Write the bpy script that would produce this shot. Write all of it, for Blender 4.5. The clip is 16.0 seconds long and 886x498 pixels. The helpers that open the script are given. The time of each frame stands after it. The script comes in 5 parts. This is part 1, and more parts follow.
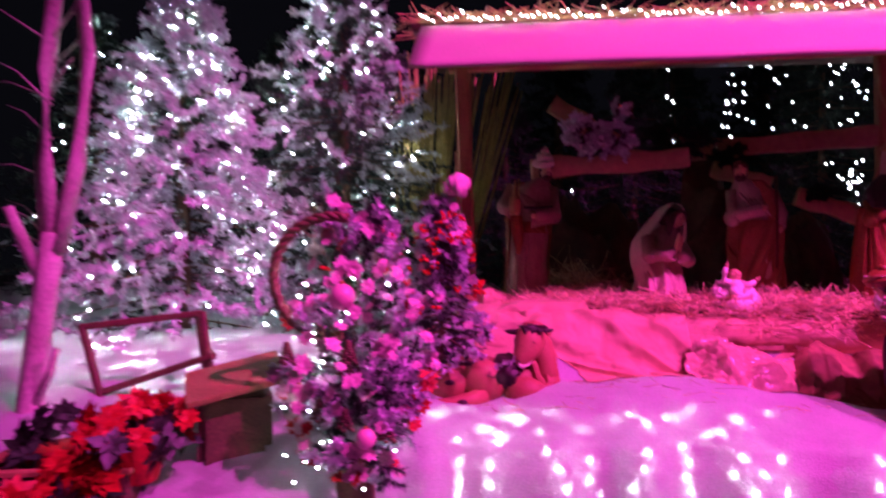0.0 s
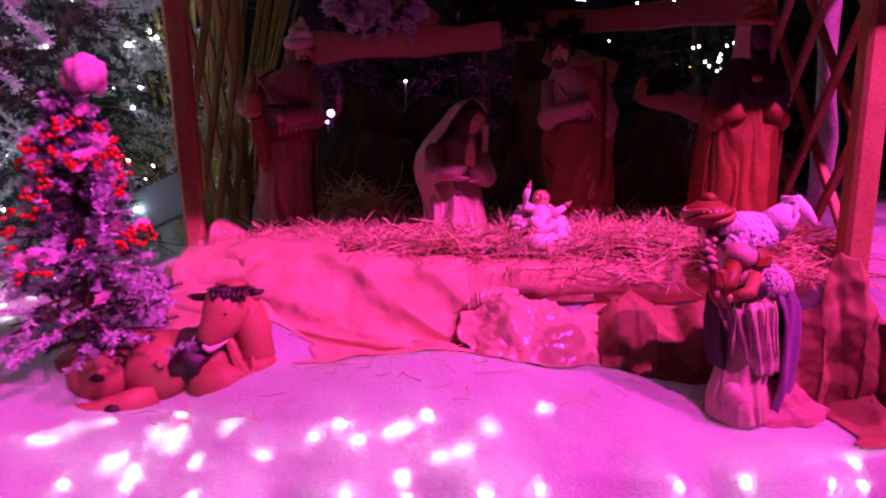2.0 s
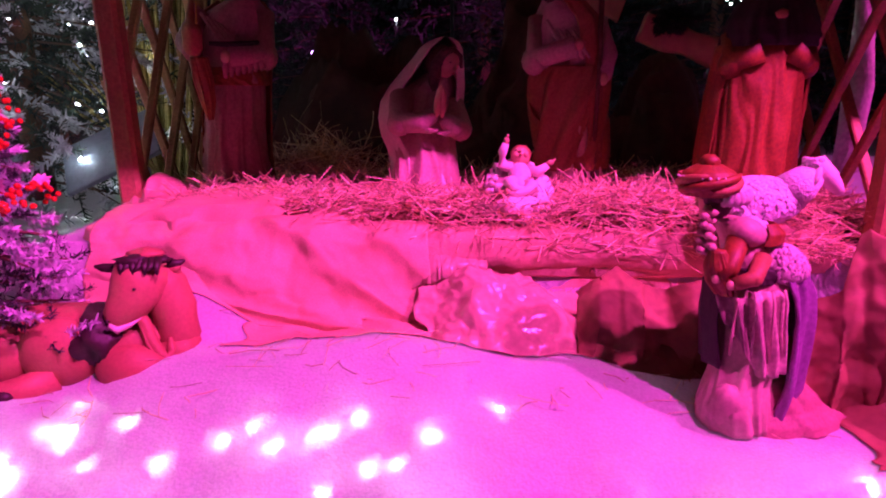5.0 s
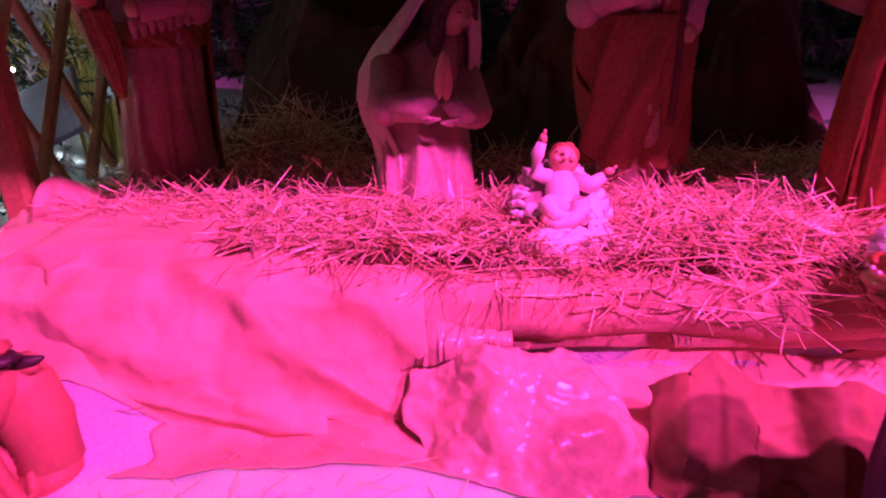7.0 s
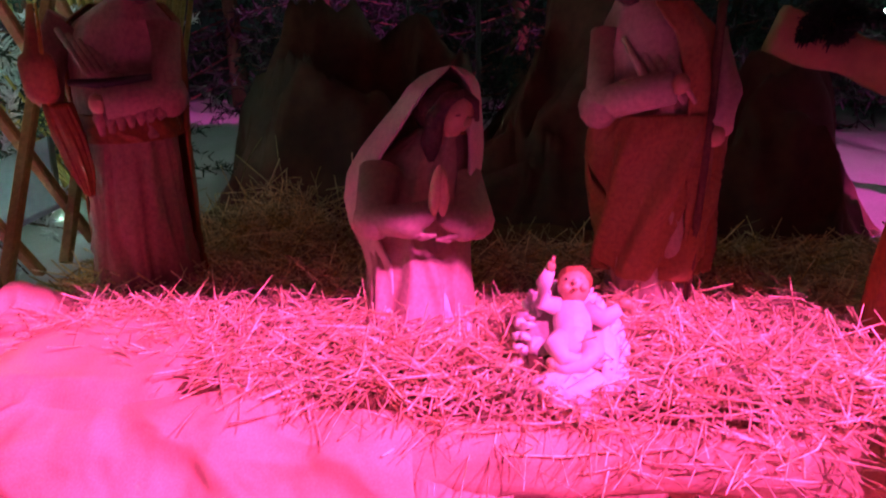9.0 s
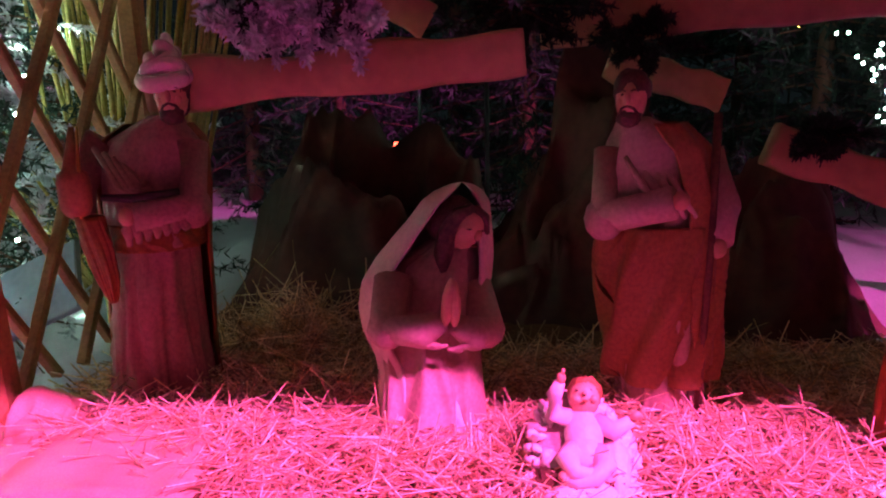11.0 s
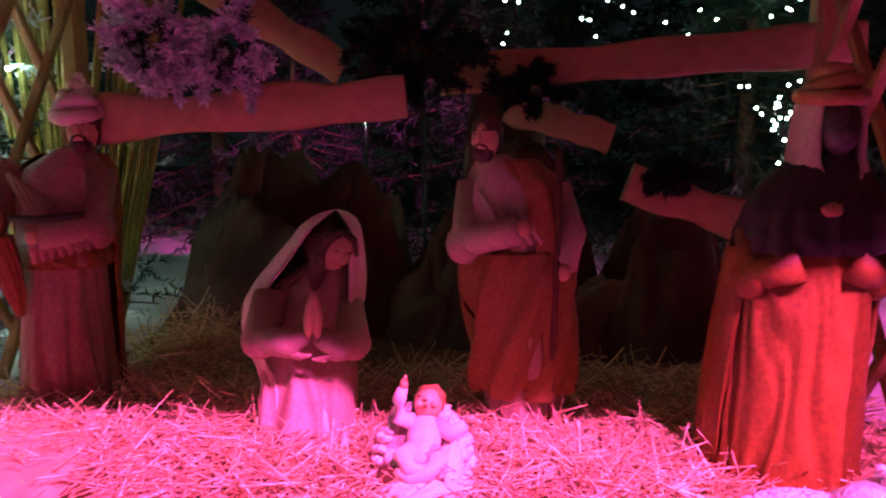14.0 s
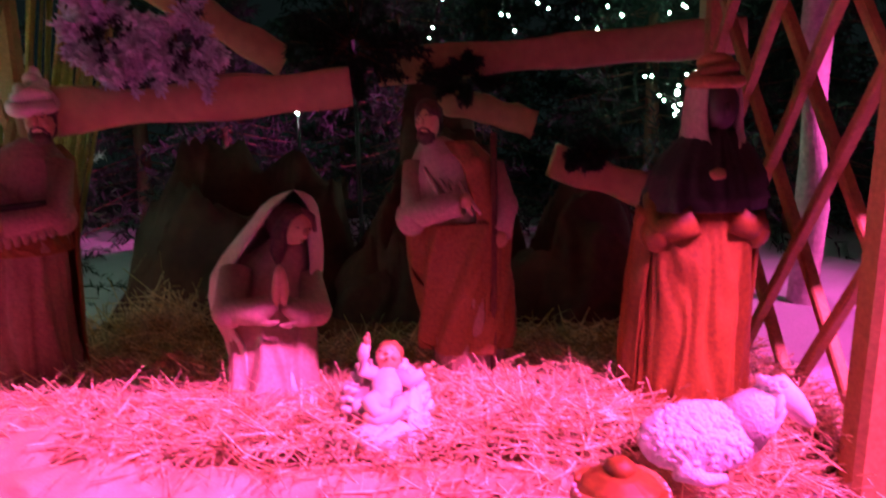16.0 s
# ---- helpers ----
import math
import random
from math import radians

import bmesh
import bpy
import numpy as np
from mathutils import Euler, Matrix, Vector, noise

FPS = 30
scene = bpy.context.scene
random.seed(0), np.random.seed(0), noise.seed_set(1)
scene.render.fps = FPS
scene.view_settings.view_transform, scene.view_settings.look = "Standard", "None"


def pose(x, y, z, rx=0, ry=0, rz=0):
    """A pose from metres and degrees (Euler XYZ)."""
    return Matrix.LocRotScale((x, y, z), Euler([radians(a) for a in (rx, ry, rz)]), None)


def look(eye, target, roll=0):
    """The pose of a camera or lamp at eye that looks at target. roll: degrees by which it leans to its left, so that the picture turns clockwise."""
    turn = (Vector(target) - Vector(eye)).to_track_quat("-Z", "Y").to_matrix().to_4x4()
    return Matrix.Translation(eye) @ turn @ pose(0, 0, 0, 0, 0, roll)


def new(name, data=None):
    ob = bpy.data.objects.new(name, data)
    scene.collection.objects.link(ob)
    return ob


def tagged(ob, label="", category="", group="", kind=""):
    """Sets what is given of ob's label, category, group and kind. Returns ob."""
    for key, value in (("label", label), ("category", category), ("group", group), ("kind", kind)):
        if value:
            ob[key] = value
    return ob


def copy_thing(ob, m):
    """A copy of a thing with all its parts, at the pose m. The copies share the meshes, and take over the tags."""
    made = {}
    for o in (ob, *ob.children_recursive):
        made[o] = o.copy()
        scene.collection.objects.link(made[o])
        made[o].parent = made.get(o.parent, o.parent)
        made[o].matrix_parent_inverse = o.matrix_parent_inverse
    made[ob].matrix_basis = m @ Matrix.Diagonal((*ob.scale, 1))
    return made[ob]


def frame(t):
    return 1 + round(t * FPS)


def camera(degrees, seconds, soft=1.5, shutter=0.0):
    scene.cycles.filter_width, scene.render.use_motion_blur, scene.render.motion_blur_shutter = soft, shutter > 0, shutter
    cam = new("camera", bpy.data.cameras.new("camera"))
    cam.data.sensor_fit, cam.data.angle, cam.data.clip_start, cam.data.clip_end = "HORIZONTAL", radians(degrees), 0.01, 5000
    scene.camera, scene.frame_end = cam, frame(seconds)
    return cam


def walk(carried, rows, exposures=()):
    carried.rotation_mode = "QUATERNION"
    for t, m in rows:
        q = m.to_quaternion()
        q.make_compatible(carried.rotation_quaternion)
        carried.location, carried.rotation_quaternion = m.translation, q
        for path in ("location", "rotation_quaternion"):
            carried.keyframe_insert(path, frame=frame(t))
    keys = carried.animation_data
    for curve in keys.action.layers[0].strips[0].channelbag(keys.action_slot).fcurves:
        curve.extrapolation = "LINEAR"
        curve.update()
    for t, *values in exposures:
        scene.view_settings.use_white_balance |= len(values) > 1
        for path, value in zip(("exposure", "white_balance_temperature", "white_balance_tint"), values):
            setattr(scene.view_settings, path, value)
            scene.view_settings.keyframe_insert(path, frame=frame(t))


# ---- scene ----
cam = camera(68.3, 16.0, 2.0, 0.5)
PATH = [
    (0, (0.247, 0.138, 1.193), (0.092, 2.131, 1.225), -0.1),
    (0.5, (0.383, 0.381, 1.212), (0.362, 2.377, 1.091), -0.4),
    (1, (0.594, 0.516, 1.216), (0.659, 2.505, 1.015), -0.9),
    (1.5, (0.749, 0.699, 1.237), (0.825, 2.682, 0.99), -1.0),
    (2, (0.832, 0.909, 1.274), (0.917, 2.885, 0.976), -1.0),
    (2.5, (0.919, 1.0, 1.281), (1.01, 2.97, 0.951), -1.0),
    (3, (0.996, 1.071, 1.266), (1.071, 3.039, 0.919), -0.9),
    (3.5, (0.985, 1.129, 1.275), (1.043, 3.092, 0.896), -0.8),
    (4, (0.991, 1.115, 1.272), (1.034, 3.074, 0.868), -0.7),
    (4.2, (0.989, 1.118, 1.271), (1.033, 3.073, 0.852), -0.6),
    (6.3, (0.979, 1.459, 1.353), (0.953, 3.366, 0.752), -1.0),
    (6.5, (1.025, 1.548, 1.39), (0.981, 3.439, 0.741), -1.5),
    (7, (1.026, 1.728, 1.384), (0.979, 3.598, 0.675), -1.3),
    (7.5, (0.982, 1.84, 1.402), (0.937, 3.692, 0.648), -1.4),
    (8, (0.991, 1.903, 1.431), (0.932, 3.75, 0.665), -1.5),
    (8.5, (1.028, 1.914, 1.489), (0.955, 3.772, 0.752), -1.2),
    (9, (1.051, 1.918, 1.524), (0.969, 3.793, 0.834), -1.2),
    (9.5, (1.077, 1.9, 1.569), (0.993, 3.806, 0.967), -1.2),
    (10, (1.052, 1.897, 1.562), (0.965, 3.829, 1.055), -1.0),
    (10.2, (1.042, 1.899, 1.577), (0.946, 3.831, 1.07), -1.3),
    (12.3, (1.062, 1.871, 1.514), (0.936, 3.844, 1.21), -0.8),
    (12.5, (1.034, 1.861, 1.493), (0.912, 3.834, 1.187), -0.5),
    (13, (1.038, 1.839, 1.438), (0.885, 3.808, 1.121), -0.4),
    (13.5, (1.196, 1.826, 1.505), (1.038, 3.794, 1.184), -0.2),
    (14, (1.278, 1.784, 1.552), (1.196, 3.758, 1.246), -0.3),
    (14.5, (1.264, 1.803, 1.449), (1.32, 3.779, 1.149), -0.5),
    (15, (1.242, 1.738, 1.364), (1.363, 3.696, 0.976), -1.0),
    (15.5, (1.299, 1.669, 1.447), (1.448, 3.623, 1.047), -1.6),
    (16, (1.226, 1.631, 1.53), (1.376, 3.598, 1.204), -1.5),
]
walk(cam, [(t, look(eye, target, roll)) for t, eye, target, roll in PATH],
     [(0, -0.3, 6500, 12), (1.5, -0.3, 6500, 12), (3.5, -0.1, 6500, 10), (6.5, 0.05, 6500, 10), (7.5, 0.26, 6500, -26), (9.0, 0.70, 6700, -52), (10, 0.82, 6700, -52), (12.5, 0.98, 6700, -48),
      (14, 0.96, 7000, -54), (15, 0.82, 7000, -58), (16, 0.98, 7000, -64)])

# ---------- world and large lights ----------
world = bpy.data.worlds.new("night")
scene.world = world
world.use_nodes = True
world.node_tree.nodes["Background"].inputs[0].default_value = (0.14, 0.14, 0.22, 1)
world.node_tree.nodes["Background"].inputs[1].default_value = 0.021



def floodlight(eye, target, energy, colour, size, label):
    lamp = bpy.data.lights.new("floodlight", "SPOT")
    lamp.energy, lamp.color = energy, colour
    lamp.spot_size, lamp.spot_blend, lamp.shadow_soft_size = radians(size), 0.7, 0.09
    ob = new("floodlight", lamp)
    ob.matrix_world = look(eye, target)
    return tagged(ob, label, "floodlight")


floodlight((3.1, -0.6, 6.1), (0.85, 2.7, 0.95), 2700, (1.0, 0.060, 0.71), 48, "magenta stage floodlight high in front of the display")
floodlight((4.4, 0.45, 4.64), (1.05, 2.75, 0.95), 1750, (1.0, 0.060, 0.71), 52, "magenta stage floodlight high beside the lattice")


# ---------- materials ----------
def material(name, base, rough=0.7, vary=0.25, scale=12.0, fine=90.0, bump=0.25, metal=0.0, second=None, island=0.0,
             translucent=0.0, sheen=0.0, depth=0.004, emit=None, coat=0.0):
    m = bpy.data.materials.new(name)
    m.use_nodes = True
    nt = m.node_tree
    n, lk = nt.nodes, nt.links
    b = n["Principled BSDF"]
    b.inputs["Roughness"].default_value = rough
    b.inputs["Metallic"].default_value = metal
    b.inputs["Coat Weight"].default_value = coat
    b.inputs["Sheen Weight"].default_value = sheen
    tc = n.new("ShaderNodeTexCoord")
    big = n.new("ShaderNodeTexNoise")
    big.inputs["Scale"].default_value = scale
    big.inputs["Detail"].default_value = 4
    small = n.new("ShaderNodeTexNoise")
    small.inputs["Scale"].default_value = fine
    small.inputs["Detail"].default_value = 5
    lk.new(tc.outputs["Object"], big.inputs["Vector"])
    lk.new(tc.outputs["Object"], small.inputs["Vector"])
    mix = n.new("ShaderNodeMix")
    mix.data_type = "RGBA"
    other = second or tuple(c * (1 - vary) for c in base)
    mix.inputs[6].default_value = (*base, 1)
    mix.inputs[7].default_value = (*other, 1)
    ramp = n.new("ShaderNodeMapRange")
    ramp.inputs[1].default_value, ramp.inputs[2].default_value = 0.36, 0.66
    lk.new(big.outputs["Fac"], ramp.inputs[0])
    lk.new(ramp.outputs[0], mix.inputs[0])
    hsv = n.new("ShaderNodeHueSaturation")
    val = n.new("ShaderNodeMapRange")
    val.inputs[3].default_value, val.inputs[4].default_value = 1 - vary, 1 + vary
    val.inputs[1].default_value, val.inputs[2].default_value = 0.3, 0.7
    lk.new(small.outputs["Fac"], val.inputs[0])
    source = val.outputs[0]
    if island:
        geo = n.new("ShaderNodeNewGeometry")
        isl = n.new("ShaderNodeMapRange")
        isl.inputs[3].default_value, isl.inputs[4].default_value = 1 - island, 1 + island
        lk.new(geo.outputs["Random Per Island"], isl.inputs[0])
        mul = n.new("ShaderNodeMath")
        mul.operation = "MULTIPLY"
        lk.new(source, mul.inputs[0])
        lk.new(isl.outputs[0], mul.inputs[1])
        source = mul.outputs[0]
    lk.new(source, hsv.inputs["Value"])
    lk.new(mix.outputs[2], hsv.inputs["Color"])
    lk.new(hsv.outputs["Color"], b.inputs["Base Color"])
    if bump:
        bp = n.new("ShaderNodeBump")
        bp.inputs["Strength"].default_value = bump
        bp.inputs["Distance"].default_value = depth
        lk.new(small.outputs["Fac"], bp.inputs["Height"])
        lk.new(bp.outputs["Normal"], b.inputs["Normal"])
    if emit:
        b.inputs["Emission Color"].default_value = (*emit[0], 1)
        b.inputs["Emission Strength"].default_value = emit[1]
    if translucent:
        tr = n.new("ShaderNodeBsdfTranslucent")
        lk.new(hsv.outputs["Color"], tr.inputs["Color"])
        ms = n.new("ShaderNodeMixShader")
        ms.inputs[0].default_value = translucent
        lk.new(b.outputs[0], ms.inputs[1])
        lk.new(tr.outputs[0], ms.inputs[2])
        lk.new(ms.outputs[0], n["Material Output"].inputs["Surface"])
    return m


SNOW = material("snow_fleece", (0.74, 0.74, 0.77), 0.9, 0.10, 6, 160, 0.6, translucent=0.45, sheen=0.3, depth=0.006)
CLOTH = material("pale_cloth", (0.68, 0.47, 0.30), 0.7, 0.12, 9, 300, 0.25, translucent=0.10, depth=0.002, second=(0.58, 0.38, 0.22))
STRAW = material("straw", (0.92, 0.80, 0.52), 0.22, 0.2, 30, 200, 0.1, island=0.5, second=(0.64, 0.44, 0.19))
# bed under the stalks: shadow between them is put into its colour
STRAW_BED_SHADED = material("straw_bed", (0.24, 0.15, 0.055), 0.85, 0.5, 60, 240, 1.0, depth=0.012, second=(0.16, 0.09, 0.03))
PAPER = material("brown_paper", (0.34, 0.18, 0.085), 0.75, 0.2, 5, 40, 0.15, second=(0.22, 0.11, 0.045))
# rear rock paper: the gloom behind the figures is put into its colour
PAPER_SHADED = material("shaded_paper", (0.12, 0.052, 0.032), 0.8, 0.25, 5, 40, 0.15, second=(0.055, 0.03, 0.02))
FILM = material("plastic_film", (0.62, 0.45, 0.30), 0.16, 0.12, 14, 60, 0.3, coat=0.5, depth=0.006)
WOOD = material("planed_wood", (0.44, 0.25, 0.10), 0.62, 0.2, 5, 110, 0.25, second=(0.34, 0.18, 0.065))
OLDWOOD = material("dark_wood", (0.16, 0.085, 0.045), 0.65, 0.3, 9, 120, 0.3, second=(0.10, 0.05, 0.03))
LOG = material("split_log", (0.50, 0.33, 0.18), 0.75, 0.12, 6, 34, 0.18, second=(0.50, 0.31, 0.15))
BARK = material("birch_bark", (0.62, 0.58, 0.52), 0.75, 0.2, 9, 70, 0.6, second=(0.42, 0.37, 0.32), depth=0.006)
CANE = material("dry_cane", (0.50, 0.40, 0.13), 0.55, 0.25, 12, 120, 0.25, island=0.4, second=(0.34, 0.28, 0.09))
GREEN = material("fir_needles", (0.045, 0.075, 0.045), 0.7, 0.3, 9, 120, 0.0, island=0.5, second=(0.03, 0.05, 0.045))
FLOCK = material("flocked_needles", (0.70, 0.72, 0.76), 0.9, 0.15, 12, 160, 0.0, island=0.25, translucent=0.2)
DARKGREEN = material("dark_boughs", (0.02, 0.035, 0.025), 0.75, 0.3, 9, 120, 0.0, island=0.5)
RED = material("red_petals", (0.40, 0.018, 0.012), 0.6, 0.3, 22, 140, 0.2, island=0.3, second=(0.42, 0.012, 0.012))
PINK = material("pale_petals", (0.68, 0.45, 0.50), 0.65, 0.2, 22, 140, 0.2, island=0.2)
LEAF = material("dark_leaves", (0.03, 0.07, 0.03), 0.45, 0.3, 22, 140, 0.2, island=0.4)
BERRY = material("red_berries", (0.60, 0.03, 0.01), 0.25, 0.15, 30, 100, 0.0, coat=0.4)
BAUBLE = material("matt_bauble", (0.72, 0.42, 0.46), 0.35, 0.08, 18, 90, 0.05, coat=0.3)
WICKER = material("wicker", (0.22, 0.12, 0.06), 0.6, 0.35, 30, 160, 0.4)
WIRE = material("cable", (0.02, 0.02, 0.022), 0.5, 0.2, 30, 160, 0.0)
ROOF = material("roof_cloth", (0.46, 0.38, 0.33), 0.8, 0.06, 4, 140, 0.2)
SKIN = material("painted_skin", (0.62, 0.40, 0.25), 0.5, 0.1, 16, 120, 0.1, second=(0.55, 0.33, 0.19))
DARKSKIN = material("dark_painted_skin", (0.045, 0.028, 0.022), 0.45, 0.2, 16, 120, 0.1)
HAIR = material("painted_hair", (0.10, 0.055, 0.035), 0.6, 0.4, 40, 120, 0.5, depth=0.006)
IVORY = material("ivory_plaster", (0.86, 0.83, 0.74), 0.55, 0.08, 10, 120, 0.2, second=(0.76, 0.71, 0.60))
VEIL = material("pale_veil", (0.76, 0.66, 0.56), 0.6, 0.1, 8, 120, 0.15, second=(0.64, 0.53, 0.43))
PALEROBE = material("pale_robe", (0.52, 0.37, 0.29), 0.6, 0.15, 7, 120, 0.12, second=(0.40, 0.27, 0.21))
MAUVE = material("mauve_robe", (0.42, 0.22, 0.19), 0.6, 0.2, 6, 120, 0.15, second=(0.30, 0.14, 0.12))
BROWNROBE = material("brown_robe", (0.38, 0.19, 0.08), 0.6, 0.2, 6, 120, 0.15, second=(0.30, 0.12, 0.04))
GREYROBE = material("grey_robe", (0.56, 0.44, 0.33), 0.6, 0.15, 6, 120, 0.15, second=(0.44, 0.33, 0.24))
ORANGE = material("orange_robe", (0.30, 0.10, 0.022), 0.55, 0.25, 6, 120, 0.15, second=(0.19, 0.055, 0.012))
BLACKROBE = material("dark_mantle", (0.035, 0.022, 0.020), 0.7, 0.3, 8, 120, 0.2)
PURPLE = material("purple_cape", (0.27, 0.13, 0.29), 0.5, 0.2, 6, 120, 0.1, second=(0.19, 0.09, 0.21))
STRIPE = material("striped_cloth", (0.55, 0.42, 0.33), 0.6, 0.25, 10, 120, 0.15, second=(0.20, 0.10, 0.12))
GOLD = material("worn_gilding", (0.62, 0.36, 0.10), 0.35, 0.2, 22, 120, 0.2, metal=0.7)
WOOL = material("white_wool", (0.88, 0.87, 0.85), 0.85, 0.08, 30, 150, 0.8, depth=0.008)
GOWN = material("pinkish_gown", (0.56, 0.40, 0.32), 0.6, 0.12, 8, 120, 0.15, second=(0.44, 0.29, 0.22))
FLEECE = material("sheepskin", (0.62, 0.55, 0.52), 0.85, 0.2, 20, 150, 0.3, second=(0.40, 0.33, 0.32))
CHILD = material("ivory_skin", (0.82, 0.74, 0.68), 0.5, 0.06, 9, 120, 0.1, second=(0.76, 0.62, 0.55))
PINKCLOTH = material("bed_cloth", (0.52, 0.40, 0.36), 0.8, 0.15, 20, 200, 0.3)
COW = material("painted_cowhide", (0.42, 0.18, 0.10), 0.6, 0.10, 7, 120, 0.06, second=(0.33, 0.125, 0.065))
COWDARK = material("dark_cowhide", (0.035, 0.022, 0.016), 0.55, 0.25, 9, 120, 0.1)
STONE = material("dark_floor", (0.05, 0.05, 0.055), 0.8, 0.3, 4, 60, 0.3)
SLATE = material("pale_board", (0.24, 0.28, 0.34), 0.7, 0.1, 4, 60, 0.1)
LED = material("led_bulb", (0.9, 0.95, 1.0), 0.3, 0.0, 5, 5, 0.0, emit=((0.80, 0.90, 1.0), 170.0))
LED_FAR = material("far_led_bulb", (0.9, 0.95, 1.0), 0.3, 0.0, 5, 5, 0.0, emit=((0.80, 0.90, 1.0), 45.0))
LED_UNDER = material("led_under_snow", (0.9, 0.95, 1.0), 0.3, 0.0, 5, 5, 0.0, emit=((0.84, 0.92, 1.0), 80.0))
LED_AMBER = material("amber_lamp", (1.0, 0.7, 0.3), 0.3, 0.0, 5, 5, 0.0, emit=((1.0, 0.55, 0.12), 8.0))
LED_VIOLET = material("violet_lamp", (0.6, 0.3, 1.0), 0.3, 0.0, 5, 5, 0.0, emit=((0.65, 0.25, 1.0), 10.0))
LED_RED = material("red_lamp", (1.0, 0.1, 0.1), 0.3, 0.0, 5, 5, 0.0, emit=((1.0, 0.05, 0.05), 6.0))


# ---------- mesh helpers ----------
class Shape:
    """Collects vertices and faces with a material for each face."""

    def __init__(self):
        self.v, self.f, self.m, self.mats = [], [], [], []

    def slot(self, mat):
        if mat not in self.mats:
            self.mats.append(mat)
        return self.mats.index(mat)

    def add(self, verts, faces, mat):
        k, s = len(self.v), self.slot(mat)
        self.v.extend(tuple(p) for p in verts)
        self.f.extend(tuple(i + k for i in f) for f in faces)
        self.m.extend([s] * len(faces))

    def rings(self, rings, mat, close=True):
        n = len(rings[0])
        verts = [p for r in rings for p in r]
        faces = [(i * n + j, i * n + (j + 1) % n, (i + 1) * n + (j + 1) % n, (i + 1) * n + j)
                 for i in range(len(rings) - 1) for j in range(n)]
        if close:
            faces.append(tuple(range(n - 1, -1, -1)))
            faces.append(tuple((len(rings) - 1) * n + j for j in range(n)))
        self.add(verts, faces, mat)

    def loft(self, rows, mat, seg=48, fold=0.0, count=9, phase=0.4, drift=2.2, close=True):
        """Robes: rows of (x, y, z, rx, ry), resampled finely, with uneven creased folds that deepen downwards."""
        if fold:
            seg, steps = max(seg, 120), max(14, 5 * len(rows))
            z0, z1 = rows[0][2], rows[-1][2]
            zs = [r[2] for r in rows]
            rows = [tuple(float(np.interp(z0 + (z1 - z0) * k / steps, zs, [r[c] for r in rows])) for c in range(5)) for k in range(steps + 1)]
        out = []
        for i, (x, y, z, rx, ry) in enumerate(rows):
            u = 1 - i / max(1, len(rows) - 1)
            ring = []
            for j in range(seg):
                a = 2 * math.pi * j / seg
                w = 1
                if fold:
                    b = a + 0.5 * drift * (1 - u) * 0.4 + 0.35 * noise.noise(Vector((2 * math.cos(a), 2 * math.sin(a), z * 5 + phase)))
                    p = Vector((0.30 * count * math.cos(b), 0.30 * count * math.sin(b), z * 2.0 + phase * 3))
                    w += fold * (0.35 + 0.65 * u) * (0.9 - 3.4 * abs(noise.noise(p)) + 0.8 * noise.noise(p * 2.3) + 0.35 * math.sin(count * b + phase))
                ring.append((x + rx * w * math.cos(a), y + ry * w * math.sin(a), z))
            out.append(ring)
        self.rings(out, mat, close)

    def tube(self, pts, radii, mat, seg=10):
        pts = [Vector(p) for p in pts]
        if not isinstance(radii, (list, tuple)):
            radii = [radii] * len(pts)
        out = []
        for i, p in enumerate(pts):
            d = (pts[min(i + 1, len(pts) - 1)] - pts[max(i - 1, 0)]).normalized()
            q = d.to_track_quat("Z", "Y")
            out.append([p + q @ Vector((radii[i] * math.cos(2 * math.pi * j / seg), radii[i] * math.sin(2 * math.pi * j / seg), 0)) for j in range(seg)])
        self.rings(out, mat)

    def ball(self, c, r, mat, seg=16, rough=0.0, turn=(0, 0, 0), freq=3.0):
        r = (r, r, r) if not isinstance(r, (list, tuple)) else r
        e = Euler([radians(a) for a in turn]).to_matrix()
        rows = seg // 2
        verts, faces = [], []
        for i in range(rows + 1):
            th = math.pi * i / rows
            for j in range(seg):
                a = 2 * math.pi * j / seg
                d = Vector((math.sin(th) * math.cos(a), math.sin(th) * math.sin(a), math.cos(th)))
                k = 1 + (rough * noise.noise(d * freq + Vector(c) * 7) if rough else 0)
                verts.append(Vector(c) + e @ Vector((d.x * r[0] * k, d.y * r[1] * k, d.z * r[2] * k)))
        for i in range(rows):
            for j in range(seg):
                faces.append((i * seg + j, (i + 1) * seg + j, (i + 1) * seg + (j + 1) % seg, i * seg + (j + 1) % seg))
        self.add(verts, faces, mat)

    def box(self, c, size, mat, turn=(0, 0, 0)):
        e = Euler([radians(a) for a in turn]).to_matrix()
        b = min(size) * 0.12
        bm = bmesh.new()
        bmesh.ops.create_cube(bm, size=1.0)
        for v in bm.verts:
            v.co = Vector((v.co.x * size[0], v.co.y * size[1], v.co.z * size[2]))
        bmesh.ops.bevel(bm, geom=bm.edges[:], offset=b, segments=2, affect="EDGES")
        bm.verts.index_update()
        self.add([Vector(c) + e @ v.co for v in bm.verts], [tuple(v.index for v in f.verts) for f in bm.faces], mat)
        bm.free()

    def mesh(self, name, smooth=True):
        me = bpy.data.meshes.new(name)
        me.from_pydata(self.v, [], self.f)
        for m in self.mats:
            me.materials.append(m)
        me.polygons.foreach_set("material_index", self.m)
        me.polygons.foreach_set("use_smooth", [smooth] * len(self.f))
        me.update()
        return me


def thing(name, shape=None, label="", category="", at=None, group="", kind="", smooth=True):
    ob = new(name, shape.mesh(name, smooth) if shape else None)
    if at is not None:
        ob.matrix_world = at
    return tagged(ob, label, category, group, kind)


def part(name, shape, parent, label="", smooth=True):
    ob = new(name, shape.mesh(name, smooth))
    ob.parent = parent
    return tagged(ob, label)


